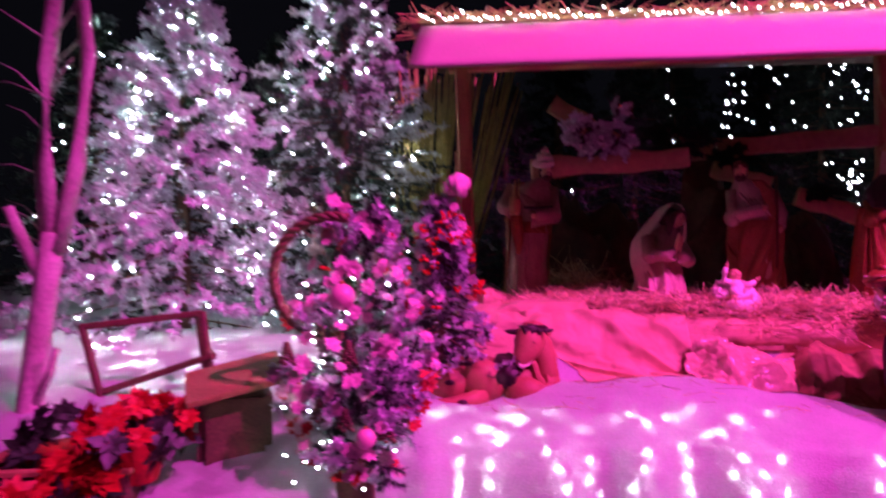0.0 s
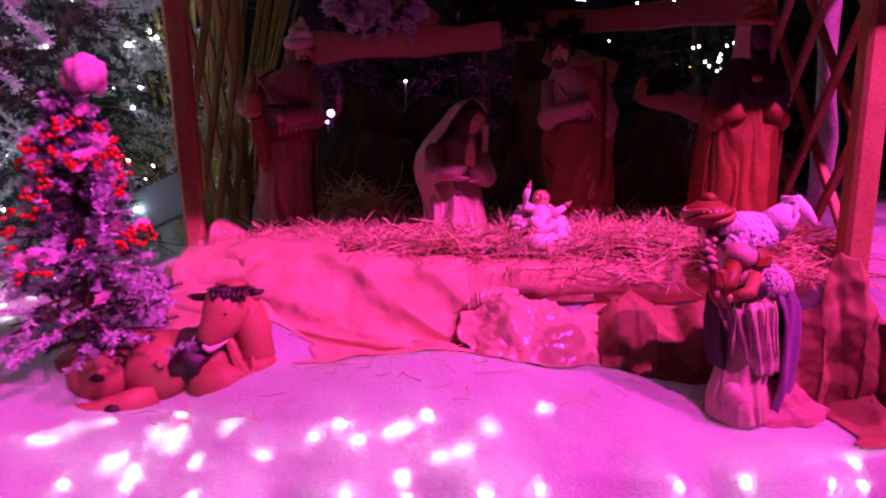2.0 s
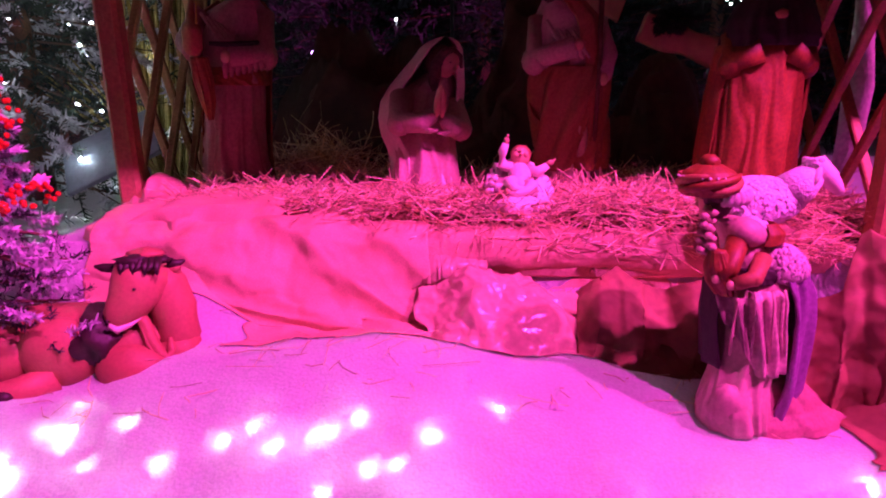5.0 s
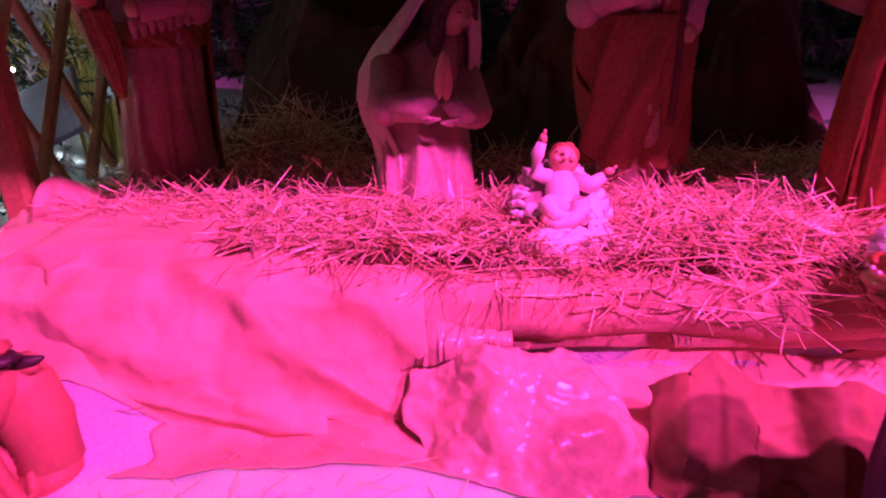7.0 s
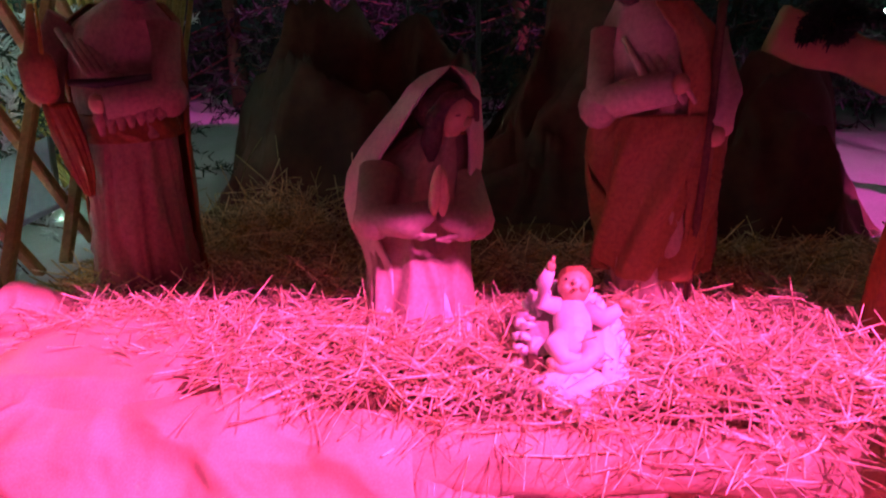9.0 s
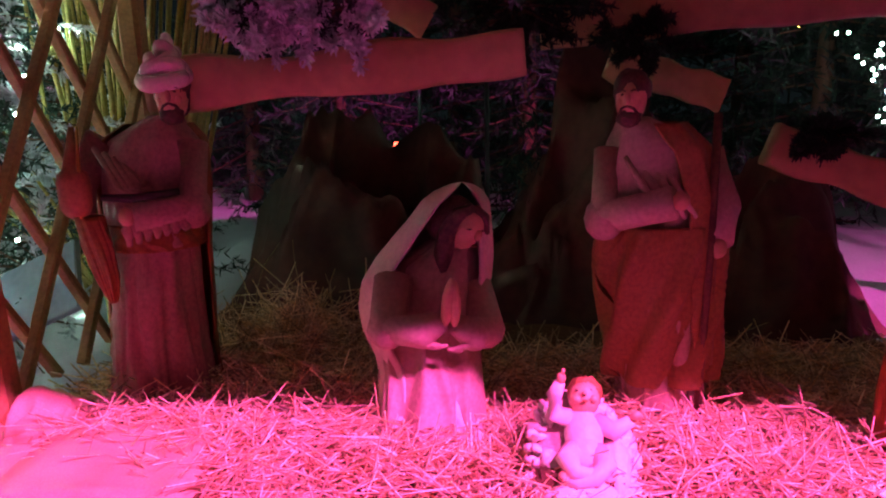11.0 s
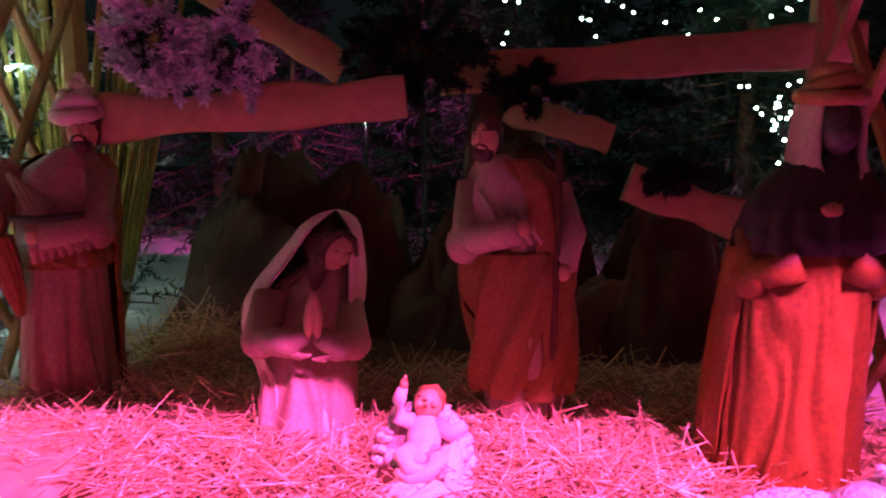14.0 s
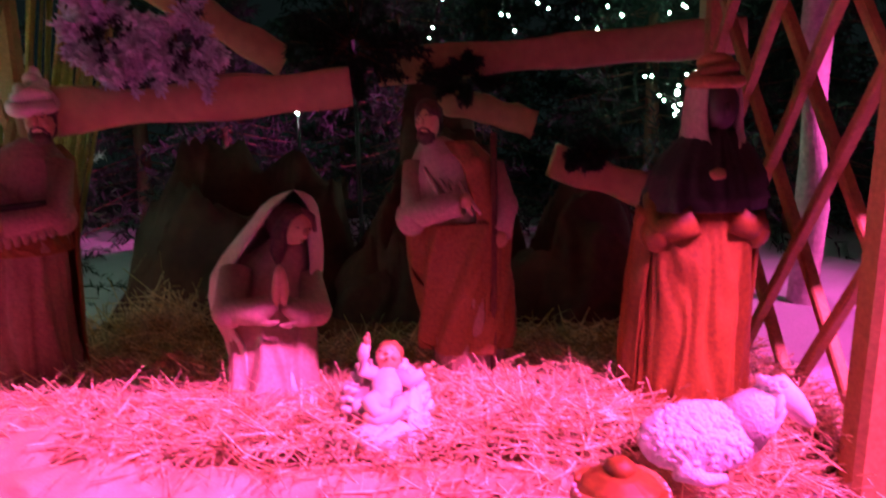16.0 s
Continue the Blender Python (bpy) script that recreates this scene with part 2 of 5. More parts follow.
def strands(count, place, length, radius, mat, droop=0.3, seed=1, flat=0.35):
    """Thin bent stalks, three-sided, lying about: place(rng) gives the middle."""
    rng = np.random.RandomState(seed)
    sh = Shape()
    verts, faces = [], []
    for _ in range(count):
        p = np.array(place(rng))
        L = rng.uniform(*length)
        a = rng.uniform(0, 2 * np.pi)
        e = rng.normal(0, flat)
        d = np.array((math.cos(a) * math.cos(e), math.sin(a) * math.cos(e), math.sin(e)))
        s = np.cross(d, (0, 0, 1.0))
        s /= np.linalg.norm(s) + 1e-6
        u = np.cross(s, d)
        bend = rng.normal(0, droop) * L
        r = rng.uniform(*radius)
        k = len(verts)
        for i, w in enumerate((-0.5, -0.17, 0.17, 0.5)):
            c = p + d * L * w + (s * bend + u * 0.4 * bend) * (0.25 - w * w)
            for j in range(3):
                b = 2.094 * j
                verts.append(tuple(c + r * (math.cos(b) * s + math.sin(b) * u)))
        for i in range(3):
            for j in range(3):
                faces.append((k + i * 3 + j, k + i * 3 + (j + 1) % 3, k + i * 3 + 3 + (j + 1) % 3, k + i * 3 + 3 + j))
    sh.add(verts, faces, mat)
    return sh


def smooth01(a, b, x):
    u = min(1.0, max(0.0, (x - a) / (b - a)))
    return u * u * (3 - 2 * u)


# ---------- ground, snow and platform ----------
FRONT_Y = (0.9, 1.93, 1.975, 2.01, 2.045, 2.09, 2.15, 2.25, 2.4, 2.5, 2.60, 2.64, 2.68, 9.0)
FRONT_Z = (0.02, 0.02, 0.30, 0.46, 0.58, 0.64, 0.67, 0.705, 0.75, 0.755, 0.83, 0.90, 0.955, 0.955)
EDGE_Y = (0.9, 1.93, 1.975, 2.01, 2.045, 2.09, 2.15, 2.25, 2.4, 2.5, 2.60, 2.655, 2.675, 2.69, 2.72, 9.0)
EDGE_Z = (0.02, 0.02, 0.30, 0.46, 0.58, 0.64, 0.67, 0.705, 0.735, 0.722, 0.715, 0.73, 0.80, 0.90, 0.955, 0.955)
LEFT_Y = (0.9, 1.2, 1.5, 1.8, 2.2, 2.6, 3.2, 5.0, 9.0)
LEFT_Z = (0.02, 0.25, 0.45, 0.60, 0.76, 0.81, 0.85, 0.92, 0.95)


def snow_height(x, y):
    hang = 1 - smooth01(2.08, 2.28, y)
    yy = y + hang * (0.022 * math.sin(x * 21 + 2.2 * noise.noise(Vector((x * 3, 1, 4)))) + 0.03 * noise.noise(Vector((x * 5, 0, 8))))
    f = float(np.interp(yy, FRONT_Y, FRONT_Z))
    low = smooth01(0.40, 0.62, x)
    f = f * (1 - low) + low * float(np.interp(yy, EDGE_Y, EDGE_Z))
    f -= 0.045 * smooth01(1.25, 1.5, x) * smooth01(2.1, 2.25, y) * (1 - smooth01(2.5, 2.62, y))
    f += 0.06 * math.exp(-((x - 0.8) / 0.33) ** 2 - ((y - 2.38) / 0.22) ** 2)
    f += 0.03 * math.exp(-((x - 0.45) / 0.16) ** 2 - ((y - 2.62) / 0.12) ** 2)
    l = float(np.interp(y, LEFT_Y, LEFT_Z))
    k = smooth01(-0.25, 0.12, x)
    z = l * (1 - k) + f * k
    z -= 0.058 * math.exp(-((x - 0.20) / 0.22) ** 2 - ((y - 2.41) / 0.13) ** 2)
    z += 0.035 * smooth01(2.05, 2.4, x) * smooth01(2.3, 2.7, y)
    p = Vector((x * 3.1, y * 3.1, 0.3))
    z += 0.022 * noise.noise(p) + 0.010 * noise.noise(p * 3.2) + 0.004 * noise.noise(p * 8)
    return z


def sheet(x0, x1, y0, y1, nx, ny, height, mat):
    sh = Shape()
    rows = list(ny) if not isinstance(ny, int) else [y0 + (y1 - y0) * j / ny for j in range(ny + 1)]
    ny = len(rows) - 1
    verts = [(x0 + (x1 - x0) * i / nx, y, 0) for y in rows for i in range(nx + 1)]
    verts = [(x, y, height(x, y)) for x, y, _ in verts]
    faces = [(j * (nx + 1) + i, j * (nx + 1) + i + 1, (j + 1) * (nx + 1) + i + 1, (j + 1) * (nx + 1) + i) for j in range(ny) for i in range(nx)]
    sh.add(verts, faces, mat)
    return sh


floor = Shape()
floor.add([(-40, -40, 0), (40, -40, 0), (40, 60, 0), (-40, 60, 0)], [(0, 1, 2, 3)], STONE)
thing("ground", floor, "dark paved ground under the display", "ground", kind="structure")
SNOW_ROWS = [*np.linspace(0.9, 1.88, 40), *np.linspace(1.89, 2.2, 90), *np.linspace(2.21, 2.8, 60), *np.linspace(2.84, 7.0, 110)]
thing("snow_blanket", sheet(-4.5, 4.5, 0.9, 7.0, 420, SNOW_ROWS, snow_height, SNOW), "white fleece snow blanket with lights glowing beneath",
      "snow blanket", kind="structure")


def bed_height(x, y):
    edge = min(smooth01(0.14, 0.34, x), 1 - smooth01(1.95, 2.2, x)) * smooth01(2.66, 2.74, y) * (1 - smooth01(3.8, 4.1, y))
    return 0.90 + 0.095 * edge + 0.02 * edge * noise.noise(Vector((x * 6, y * 6, 2)))


thing("straw_bed", sheet(0.12, 2.2, 2.68, 4.1, 120, 70, bed_height, STRAW_BED_SHADED), "matted straw bed on the raised platform, darkened as shade between stalks", "straw", kind="stuff")


def lie(rng):
    while True:
        x, y = rng.uniform(0.2, 2.1), rng.uniform(2.62, 3.3)
        front = 2.715 + 0.02 * math.sin(9 * x) + 0.20 * (1 - smooth01(0.35, 0.85, x)) - 0.05 * smooth01(1.30, 1.50, x)
        if y > front + abs(rng.normal(0, 0.03)) - 0.03:
            return x, y, max(bed_height(x, y), snow_height(x, y)) + abs(rng.normal(0, 0.012)) + 0.004


thing("loose_straw", strands(16500, lie, (0.05, 0.22), (0.0006, 0.0019), STRAW, 0.5, seed=3), "tangled dry golden straw covering the platform", "straw", kind="stuff")


def clump(rng):
    a, r = rng.uniform(0, 6.28), abs(rng.normal(0, 0.11))
    return 0.62 + r * math.cos(a) * 1.3, 3.32 + 0.6 * r * math.sin(a), 1.0 + abs(rng.normal(0, 0.06))


thing("straw_heap", strands(900, clump, (0.08, 0.22), (0.0008, 0.0016), STRAW, seed=5, flat=0.6), "loose heap of straw in shadow", "straw", kind="stuff")


def support(x, y):
    return max(snow_height(x, y), bed_height(x, y) if 0.14 < x < 2.2 and y > 2.66 else 0)


def wrinkled(x0, x1, y0, y1, nx, ny, height, mat, edge=0.03, thick=0.0015, rim=0.12):
    """A draped sheet with an uneven outline and some thickness."""
    sh = Shape()
    verts = []
    for j in range(ny + 1):
        for i in range(nx + 1):
            u, w = i / nx, j / ny
            x, y = x0 + (x1 - x0) * u, y0 + (y1 - y0) * w
            x += edge * noise.noise(Vector((u * 3, w * 3, 1.5)))
            y += edge * noise.noise(Vector((u * 4, w * 3, 7.5)))
            k = smooth01(0, rim, min(u, 1 - u, w, 1 - w))
            ground = support(x, y) + 0.004
            verts.append((x, y, ground + k * max(0.0, height(x, y) - ground)))
    n = len(verts)
    verts += [(x, y, z - thick) for x, y, z in verts]
    faces = []
    for j in range(ny):
        for i in range(nx):
            a = j * (nx + 1) + i
            q = (a, a + 1, a + nx + 2, a + nx + 1)
            faces.append(q)
            faces.append(tuple(k + n for k in reversed(q)))
    sh.add(verts, faces, mat)
    return sh


def fold_field(x, y, seed, size):
    """Sharp-creased wrinkles."""
    p = Vector((x * size, y * size, seed))
    return 1 - 2 * abs(noise.noise(p)) - 0.8 * abs(noise.noise(p * 2.1 + Vector((3, 1, 0))))


def ridge(x, y, x0, y0, x1, y1, width, high):
    """A soft fold running from one point to another, steeper on one flank."""
    dx, dy = x1 - x0, y1 - y0
    L = math.hypot(dx, dy)
    t = ((x - x0) * dx + (y - y0) * dy) / (L * L)
    d = ((x - x0) * dy - (y - y0) * dx) / L
    d += 0.25 * width * noise.noise(Vector((x * 9, y * 9, 3)))
    fade = smooth01(-0.15, 0.2, t) * (1 - smooth01(0.8, 1.15, t))
    return high * fade * math.exp(-(d / (width if d > 0 else width * 0.45)) ** 2)


def creased(p, seed, size):
    """Sharp facets and soft folds mixed, about -1 to 1."""
    q = Vector((p[0] * size + seed, p[1] * size, p[2] * size + seed * 0.3))
    d = noise.voronoi(q * 0.7)[0]
    return 1.3 * (d[1] - d[0]) - 0.5 + 0.7 * noise.noise(q * 0.8) - 0.5 * abs(noise.noise(q * 2.1))


def hung_sheet(point, nu, nv, mat, seed, soft=0.02, size=4.0, fine=0.0, thick=0.0016, rag=0.04):
    """A limp sheet over point(u, v), creased along its normal, with ragged edges and some thickness."""
    sh = Shape()
    top, under = [], []
    for j in range(nv + 1):
        for i in range(nu + 1):
            u = i / nu + rag * noise.noise(Vector((j / nv * 4, i / nu * 2, seed)))
            v = j / nv + rag * noise.noise(Vector((i / nu * 6, j / nv * 2, seed + 5)))
            p, e = Vector(point(u, v)), 0.01
            n = (Vector(point(u + e, v)) - Vector(point(u - e, v))).cross(Vector(point(u, v + e)) - Vector(point(u, v - e)))
            n = n.normalized() if n.length > 1e-9 else Vector((0, -1, 0))
            if n.y - n.z > 0:
                n = -n
            p = p + n * (soft * creased(p, seed, size) + (fine * creased(p, seed + 3, size * 2.6) if fine else 0))
            floor_z = snow_height(p.x, p.y) + 0.005
            if p.z < floor_z:
                p.z = floor_z
            top.append(tuple(p))
            under.append(tuple(p - n * thick))
    k, w = len(top), nu + 1
    faces = []
    for j in range(nv):
        for i in range(nu):
            q = (j * w + i, j * w + i + 1, (j + 1) * w + i + 1, (j + 1) * w + i)
            faces += [q, tuple(a + k for a in reversed(q))]
    for i in range(nu):
        faces += [(i, i + k, i + 1 + k, i + 1), (nv * w + i + 1, nv * w + i + 1 + k, nv * w + i + k, nv * w + i)]
    for j in range(nv):
        faces += [(j * w, (j + 1) * w, (j + 1) * w + k, j * w + k), (j * w + nu, j * w + nu + k, (j + 1) * w + nu + k, (j + 1) * w + nu)]
    sh.add(top + under, faces, mat)
    return sh


def along(v, *knots):
    """A smooth profile: knots of (v, y, z)."""
    vs = [k[0] for k in knots]
    a = [float(np.interp(v + d, vs, [k[1] for k in knots])) for d in (-0.05, 0, 0.05)]
    b = [float(np.interp(v + d, vs, [k[2] for k in knots])) for d in (-0.05, 0, 0.05)]
    return sum(a) / 3, sum(b) / 3


def swell(x, v, x0, v0, x1, v1, width, high):
    """A fold of the cloth from (x0, v0) to (x1, v1), steep on its farther side."""
    return ridge(x, 0.35 * v, x0, 0.35 * v0, x1, 0.35 * v1, width, high)


def left_cloth(u, v):
    x = 0.17 + 0.80 * u
    y, z = along(v, (0, 2.90, 1.012), (0.22, 2.75, 1.005), (0.40, 2.66, 0.975), (0.62, 2.615, 0.90 - 0.07 * u), (0.82, 2.60, 0.85 - 0.10 * u), (1, 2.57, 0.835 - 0.115 * u))
    out = swell(x, v, 0.28, 0.42, 0.86, 0.95, 0.060, 0.020) + swell(x, v, 0.55, 0.25, 0.96, 0.85, 0.045, 0.026) + swell(x, v, 0.40, 0.78, 0.86, 1.0, 0.04, 0.018)
    out += swell(x, v, 0.70, 0.25, 1.0, 0.62, 0.03, 0.012)
    return x, y - 0.8 * out, z + 0.6 * out


def edge_cloth(u, v):
    x = 0.76 + 1.20 * u
    y, z = along(v, (0, 2.80, 0.985), (0.3, 2.705, 0.978), (0.5, 2.668, 0.955), (0.75, 2.652, 0.90), (0.9, 2.668, 0.862), (1, 2.70, 0.85))
    out = 0.008 * math.sin(11 * x + 3 * v)
    return x + 0.01 * math.sin(9 * v), y - out, z - 0.012 * u


def lower_cloth(u, v):
    x = 0.55 + 1.22 * u
    y, z = along(v, (0, 2.675, 0.82), (0.3, 2.63, 0.78), (1, 2.46, 0.745))
    out = swell(x, v, 1.10, 0.2, 1.34, 0.9, 0.05, 0.045) + swell(x, v, 0.70, 0.3, 1.0, 0.8, 0.05, 0.03)
    return x, y, z + out + 0.012 * math.sin(5 * x)


thing("draped_cloth", hung_sheet(lower_cloth, 180, 50, CLOTH, 2.4, 0.018, 6.0, 0.007), "pinkish tan cloth lying crumpled against the snow", "cloth")
thing("draped_cloth", hung_sheet(edge_cloth, 180, 60, CLOTH, 6.1, 0.010, 5.0, 0.004), "pale cloth rolled over the platform edge under straw", "cloth")
thing("draped_cloth", hung_sheet(left_cloth, 150, 90, CLOTH, 8.3, 0.018, 5.0, 0.008), "pale cloth falling in soft folds over the platform edge", "cloth")


def left_drape(x, y):
    return support(x, y) + 0.026 + 0.010 * fold_field(x, y, 9.0, 4)


thing("draped_cloth", wrinkled(0.16, 0.60, 2.70, 2.95, 60, 40, left_drape, CLOTH, 0.06, rim=0.05), "smooth pale cloth lying over straw by the post", "cloth")


def film_sheet(u, v):
    x = 0.92 + 0.25 * u + 0.14 * v * (0.3 + u)
    y, z = along(v, (0, 2.665, 0.85), (0.15, 2.645, 0.875), (0.4, 2.59, 0.85), (0.75, 2.51, 0.79), (1, 2.46, 0.745))
    bulge = 0.035 * math.sin(math.pi * min(1, max(0, u)))
    return x, y - bulge, z + bulge - 0.05 * u * v


thing("crumpled_film", hung_sheet(film_sheet, 110, 110, FILM, 4.7, 0.034, 6.5, 0.013), "crumpled shiny plastic film lying on the cloth", "plastic film")


def rock_paper(name, c, size, seed, label, mat=PAPER, rough=0.55, seg=44):
    """Crumpled mountain paper: a faceted, creased mound."""
    sh = Shape()
    verts, faces = [], []
    for j in range(seg + 1):
        for i in range(seg + 1):
            u, w = 2 * i / seg - 1, 2 * j / seg - 1
            r = math.hypot(u, w)
            p = Vector((u * 1.5 + seed, w * 1.5, seed * 0.7))
            h = max(0.0, 1 - r ** 1.7)
            z = h * (0.6 + 1.2 * rough * noise.noise(p * 1.2)) + 0.42 * rough * (1 - 2 * abs(noise.noise(p * 2.3))) * (1 - smooth01(0.6, 1.1, r))
            verts.append((c[0] + u * size[0] + 0.2 * size[0] * noise.noise(p * 1.7 + Vector((0, 0, 5))),
                          c[1] + w * size[1] + 0.2 * size[1] * noise.noise(p * 1.7 + Vector((0, 0, 9))), c[2] + z * size[2]))
    for j in range(seg):
        for i in range(seg):
            a = j * (seg + 1) + i
            faces.append((a, a + 1, a + seg + 2, a + seg + 1))
    sh.add(verts, faces, mat)
    return thing(name, sh, label, "crumpled paper", smooth=True)


def stiff_paper(x0, x1, y0, y1, low, peaks, lean):
    """Paper set upright: the top edge runs through peaks of (u, z), pleated in sharp vertical folds."""
    def point(u, v):
        x, y = x0 + (x1 - x0) * u, y0 + (y1 - y0) * u
        top = float(np.interp(u, [p[0] for p in peaks], [p[1] for p in peaks]))
        z = top + (low - top) * v
        pleat = 0.05 * abs(((u * 3.3 + 0.25 * v) % 1.0) - 0.5)
        return x + 0.03 * (u - 0.5) * v, y - lean * v + pleat - 0.03 * math.sin(math.pi * v), z
    return point


thing("crumpled_paper", hung_sheet(stiff_paper(1.30, 1.62, 2.54, 2.50, 0.69, ((0, 0.85), (0.12, 0.885), (0.3, 0.915), (0.45, 0.88), (0.62, 0.86), (0.8, 0.885), (1, 0.86)), 0.10), 90, 70, PAPER, 3.1, 0.022, 7.0, 0.006),
      "stiff brown rock paper folded below the straw", "crumpled paper")
thing("crumpled_paper", hung_sheet(stiff_paper(1.64, 1.90, 2.36, 2.30, 0.62, ((0, 0.84), (0.25, 0.87), (0.45, 0.92), (0.62, 1.03), (0.78, 1.01), (1, 0.88)), 0.05), 70, 70, PAPER, 5.9, 0.028, 6.0, 0.008),
      "upright reddish-brown rock paper beside the kneeling king", "crumpled paper")
thing("crumpled_paper", hung_sheet(stiff_paper(1.76, 2.30, 2.26, 2.20, 0.50, ((0, 0.70), (0.3, 0.76), (0.5, 0.80), (0.7, 0.72), (1, 0.70)), 0.16), 80, 60, PAPER, 9.4, 0.034, 5.0, 0.010),
      "large crumpled rock paper on the snow edge", "crumpled paper")
rock_paper("crumpled_paper", (1.47, 2.51, 0.68), (0.24, 0.10, 0.12), 2.2, "crumpled brown rock paper between cloth and snow", PAPER, 0.34, 64)
rock_paper("crumpled_paper", (1.92, 2.44, 0.62), (0.28, 0.16, 0.26), 6.1, "creased reddish-brown rock paper beside the kneeling figure", PAPER, 0.4, 64)
rock_paper("crumpled_cloth", (0.23, 3.0, 0.94), (0.15, 0.11, 0.15), 5.3, "pale crumpled cloth heaped against the post", CLOTH, 0.4, 50)
rock_paper("crumpled_paper", (0.72, 3.85, 0.94), (0.42, 0.30, 0.75), 3.7, "crumpled rock paper mountain, shade in its colour, behind the kneeling woman", PAPER_SHADED)
rock_paper("crumpled_paper", (1.34, 3.75, 0.94), (0.36, 0.28, 0.78), 11.3, "tall rock paper peak, shade in its colour, behind the bearded man", PAPER_SHADED)
rock_paper("crumpled_paper", (1.78, 3.65, 0.94), (0.34, 0.30, 0.50), 14.9, "creased rock paper ridge with shadow put into its colour", PAPER_SHADED)


# ---------- the stable ----------
def bulbs(points, r, mat, parent):
    """Bulbs of a light string, each one an object on a shared mesh."""
    sh = Shape()
    sh.ball((0, 0, 0), r, mat, 8)
    sh.tube([(0, 0, -r * 0.7), (0, 0, -r * 2.2)], [r * 0.6, r * 0.5], WIRE, 6)
    me = sh.mesh("bulb")
    for p in points:
        ob = new("bulb", me)
        ob.parent, ob.location = parent, p


def cable(points, parent, r=0.0009):
    sh = Shape()
    sh.tube(points, r, WIRE, 4)
    return part("cable", sh, parent, "thin dark cable")


def leds_at(points, r, mat):
    sh = Shape()
    for p in points:
        sh.ball(p, r, mat, 6)
    return sh


def plank(a, b, wide, thick, mat, seg=8, wobble=0.0, seed=0.0):
    """A sawn or split board from a to b with slightly wavy, rounded edges."""
    sh = Shape()
    a, b = Vector(a), Vector(b)
    d = (b - a).normalized()
    side = d.cross(Vector((0, 1, 0)))
    if side.length < 0.1:
        side = d.cross(Vector((1, 0, 0)))
    side.normalize()
    up = side.cross(d)
    rings = []
    for i in range(seg + 1):
        t = i / seg
        c = a + (b - a) * t
        w = wide / 2 * (1 + wobble * noise.noise(Vector((t * 4, seed, 0))))
        q = thick / 2
        c = c + side * wobble * wide * 0.3 * noise.noise(Vector((t * 3, seed + 4, 0)))
        e = min(w, q) * 0.35
        prof = [(-w + e, -q), (w - e, -q), (w, -q + e), (w, q - e), (w - e, q), (-w + e, q), (-w, q - e), (-w, -q + e)]
        rings.append([c + side * x + up * y for x, y in prof])
    sh.rings(rings, mat)
    return sh


stable = thing("stable", None, "open wooden stable with lattice sides and cloth-covered roof", "stable", pose(1.1, 2.9, 0.9))
BASE = Vector((1.1, 2.9, 0.9))


def rel(*p):
    return Vector(p) - BASE


part("post", plank(rel(0.150, 2.99, 0.86), rel(0.105, 3.02, 2.06), 0.062, 0.062, WOOD), stable, "planed timber corner post", smooth=False)
part("post", plank(rel(2.035, 2.64, 0.86), rel(2.095, 2.66, 2.06), 0.075, 0.06, WOOD), stable, "planed timber corner post", smooth=False)
part("post", plank(rel(0.10, 3.75, 0.86), rel(0.10, 3.75, 2.3), 0.06, 0.06, WOOD), stable, smooth=False)
part("post", plank(rel(2.13, 3.45, 0.86), rel(2.13, 3.45, 2.3), 0.06, 0.06, WOOD), stable, smooth=False)
for side_x, y0, y1 in ((0.10, 3.02, 3.74), (2.085, 2.68, 3.42)):
    for k in range(-2, 3):
        c0 = k * 0.34
        for sgn in (1, -1):
            p = []
            for y in np.linspace(y0, y1, 60):
                z = 1.45 + c0 + sgn * 1.55 * (y - (y0 + y1) / 2)
                if 0.97 < z < 2.02:
                    p.append((y, z))
            if len(p) > 8:
                off = 0.011 * sgn
                part("lattice_slat", plank(rel(side_x + off, *p[0]), rel(side_x + off, *p[-1]), 0.026, 0.020, WOOD), stable, smooth=False)
roof = Shape()
ROOF_FRONT, ROOF_BACK = (2.40, 1.862), (2.66, 2.09)


def roof_point(u, w, lift):
    x = -0.05 + u * 2.75
    y = ROOF_FRONT[0] + (ROOF_BACK[0] - ROOF_FRONT[0]) * w
    z = ROOF_FRONT[1] + (ROOF_BACK[1] - ROOF_FRONT[1]) * w + 0.02 * u + lift
    return rel(x + 0.02 * w, y, z + 0.006 * noise.noise(Vector((u * 7, w * 4, 2))))


NU, NW = 40, 10
rv = [roof_point(i / NU, j / NW, l) for l in (0.02, 0.0) for j in range(NW + 1) for i in range(NU + 1)]
n1 = (NU + 1) * (NW + 1)
rf = []
for j in range(NW):
    for i in range(NU):
        a = j * (NU + 1) + i
        rf += [(a, a + 1, a + NU + 2, a + NU + 1), (n1 + a + NU + 1, n1 + a + NU + 2, n1 + a + 1, n1 + a)]
for i in range(NU):
    rf += [(i + 1, i, n1 + i, n1 + i + 1), (NW * (NU + 1) + i, NW * (NU + 1) + i + 1, n1 + NW * (NU + 1) + i + 1, n1 + NW * (NU + 1) + i)]
for j in range(NW):
    a, b = j * (NU + 1), (j + 1) * (NU + 1)
    rf += [(a, b, n1 + b, n1 + a), (b + NU, a + NU, n1 + a + NU, n1 + b + NU)]
roof.add(rv, rf, ROOF)
part("roof_front", roof, stable, "white fabric roof slope over a board")
# added board, set high out of sight, blocks the floodlight from the stable's rear
thatch_bed = Shape()
thatch_bed.box(rel(1.33, 3.30, 2.20), (2.80, 1.32, 0.03), OLDWOOD, (9, 0, 0))
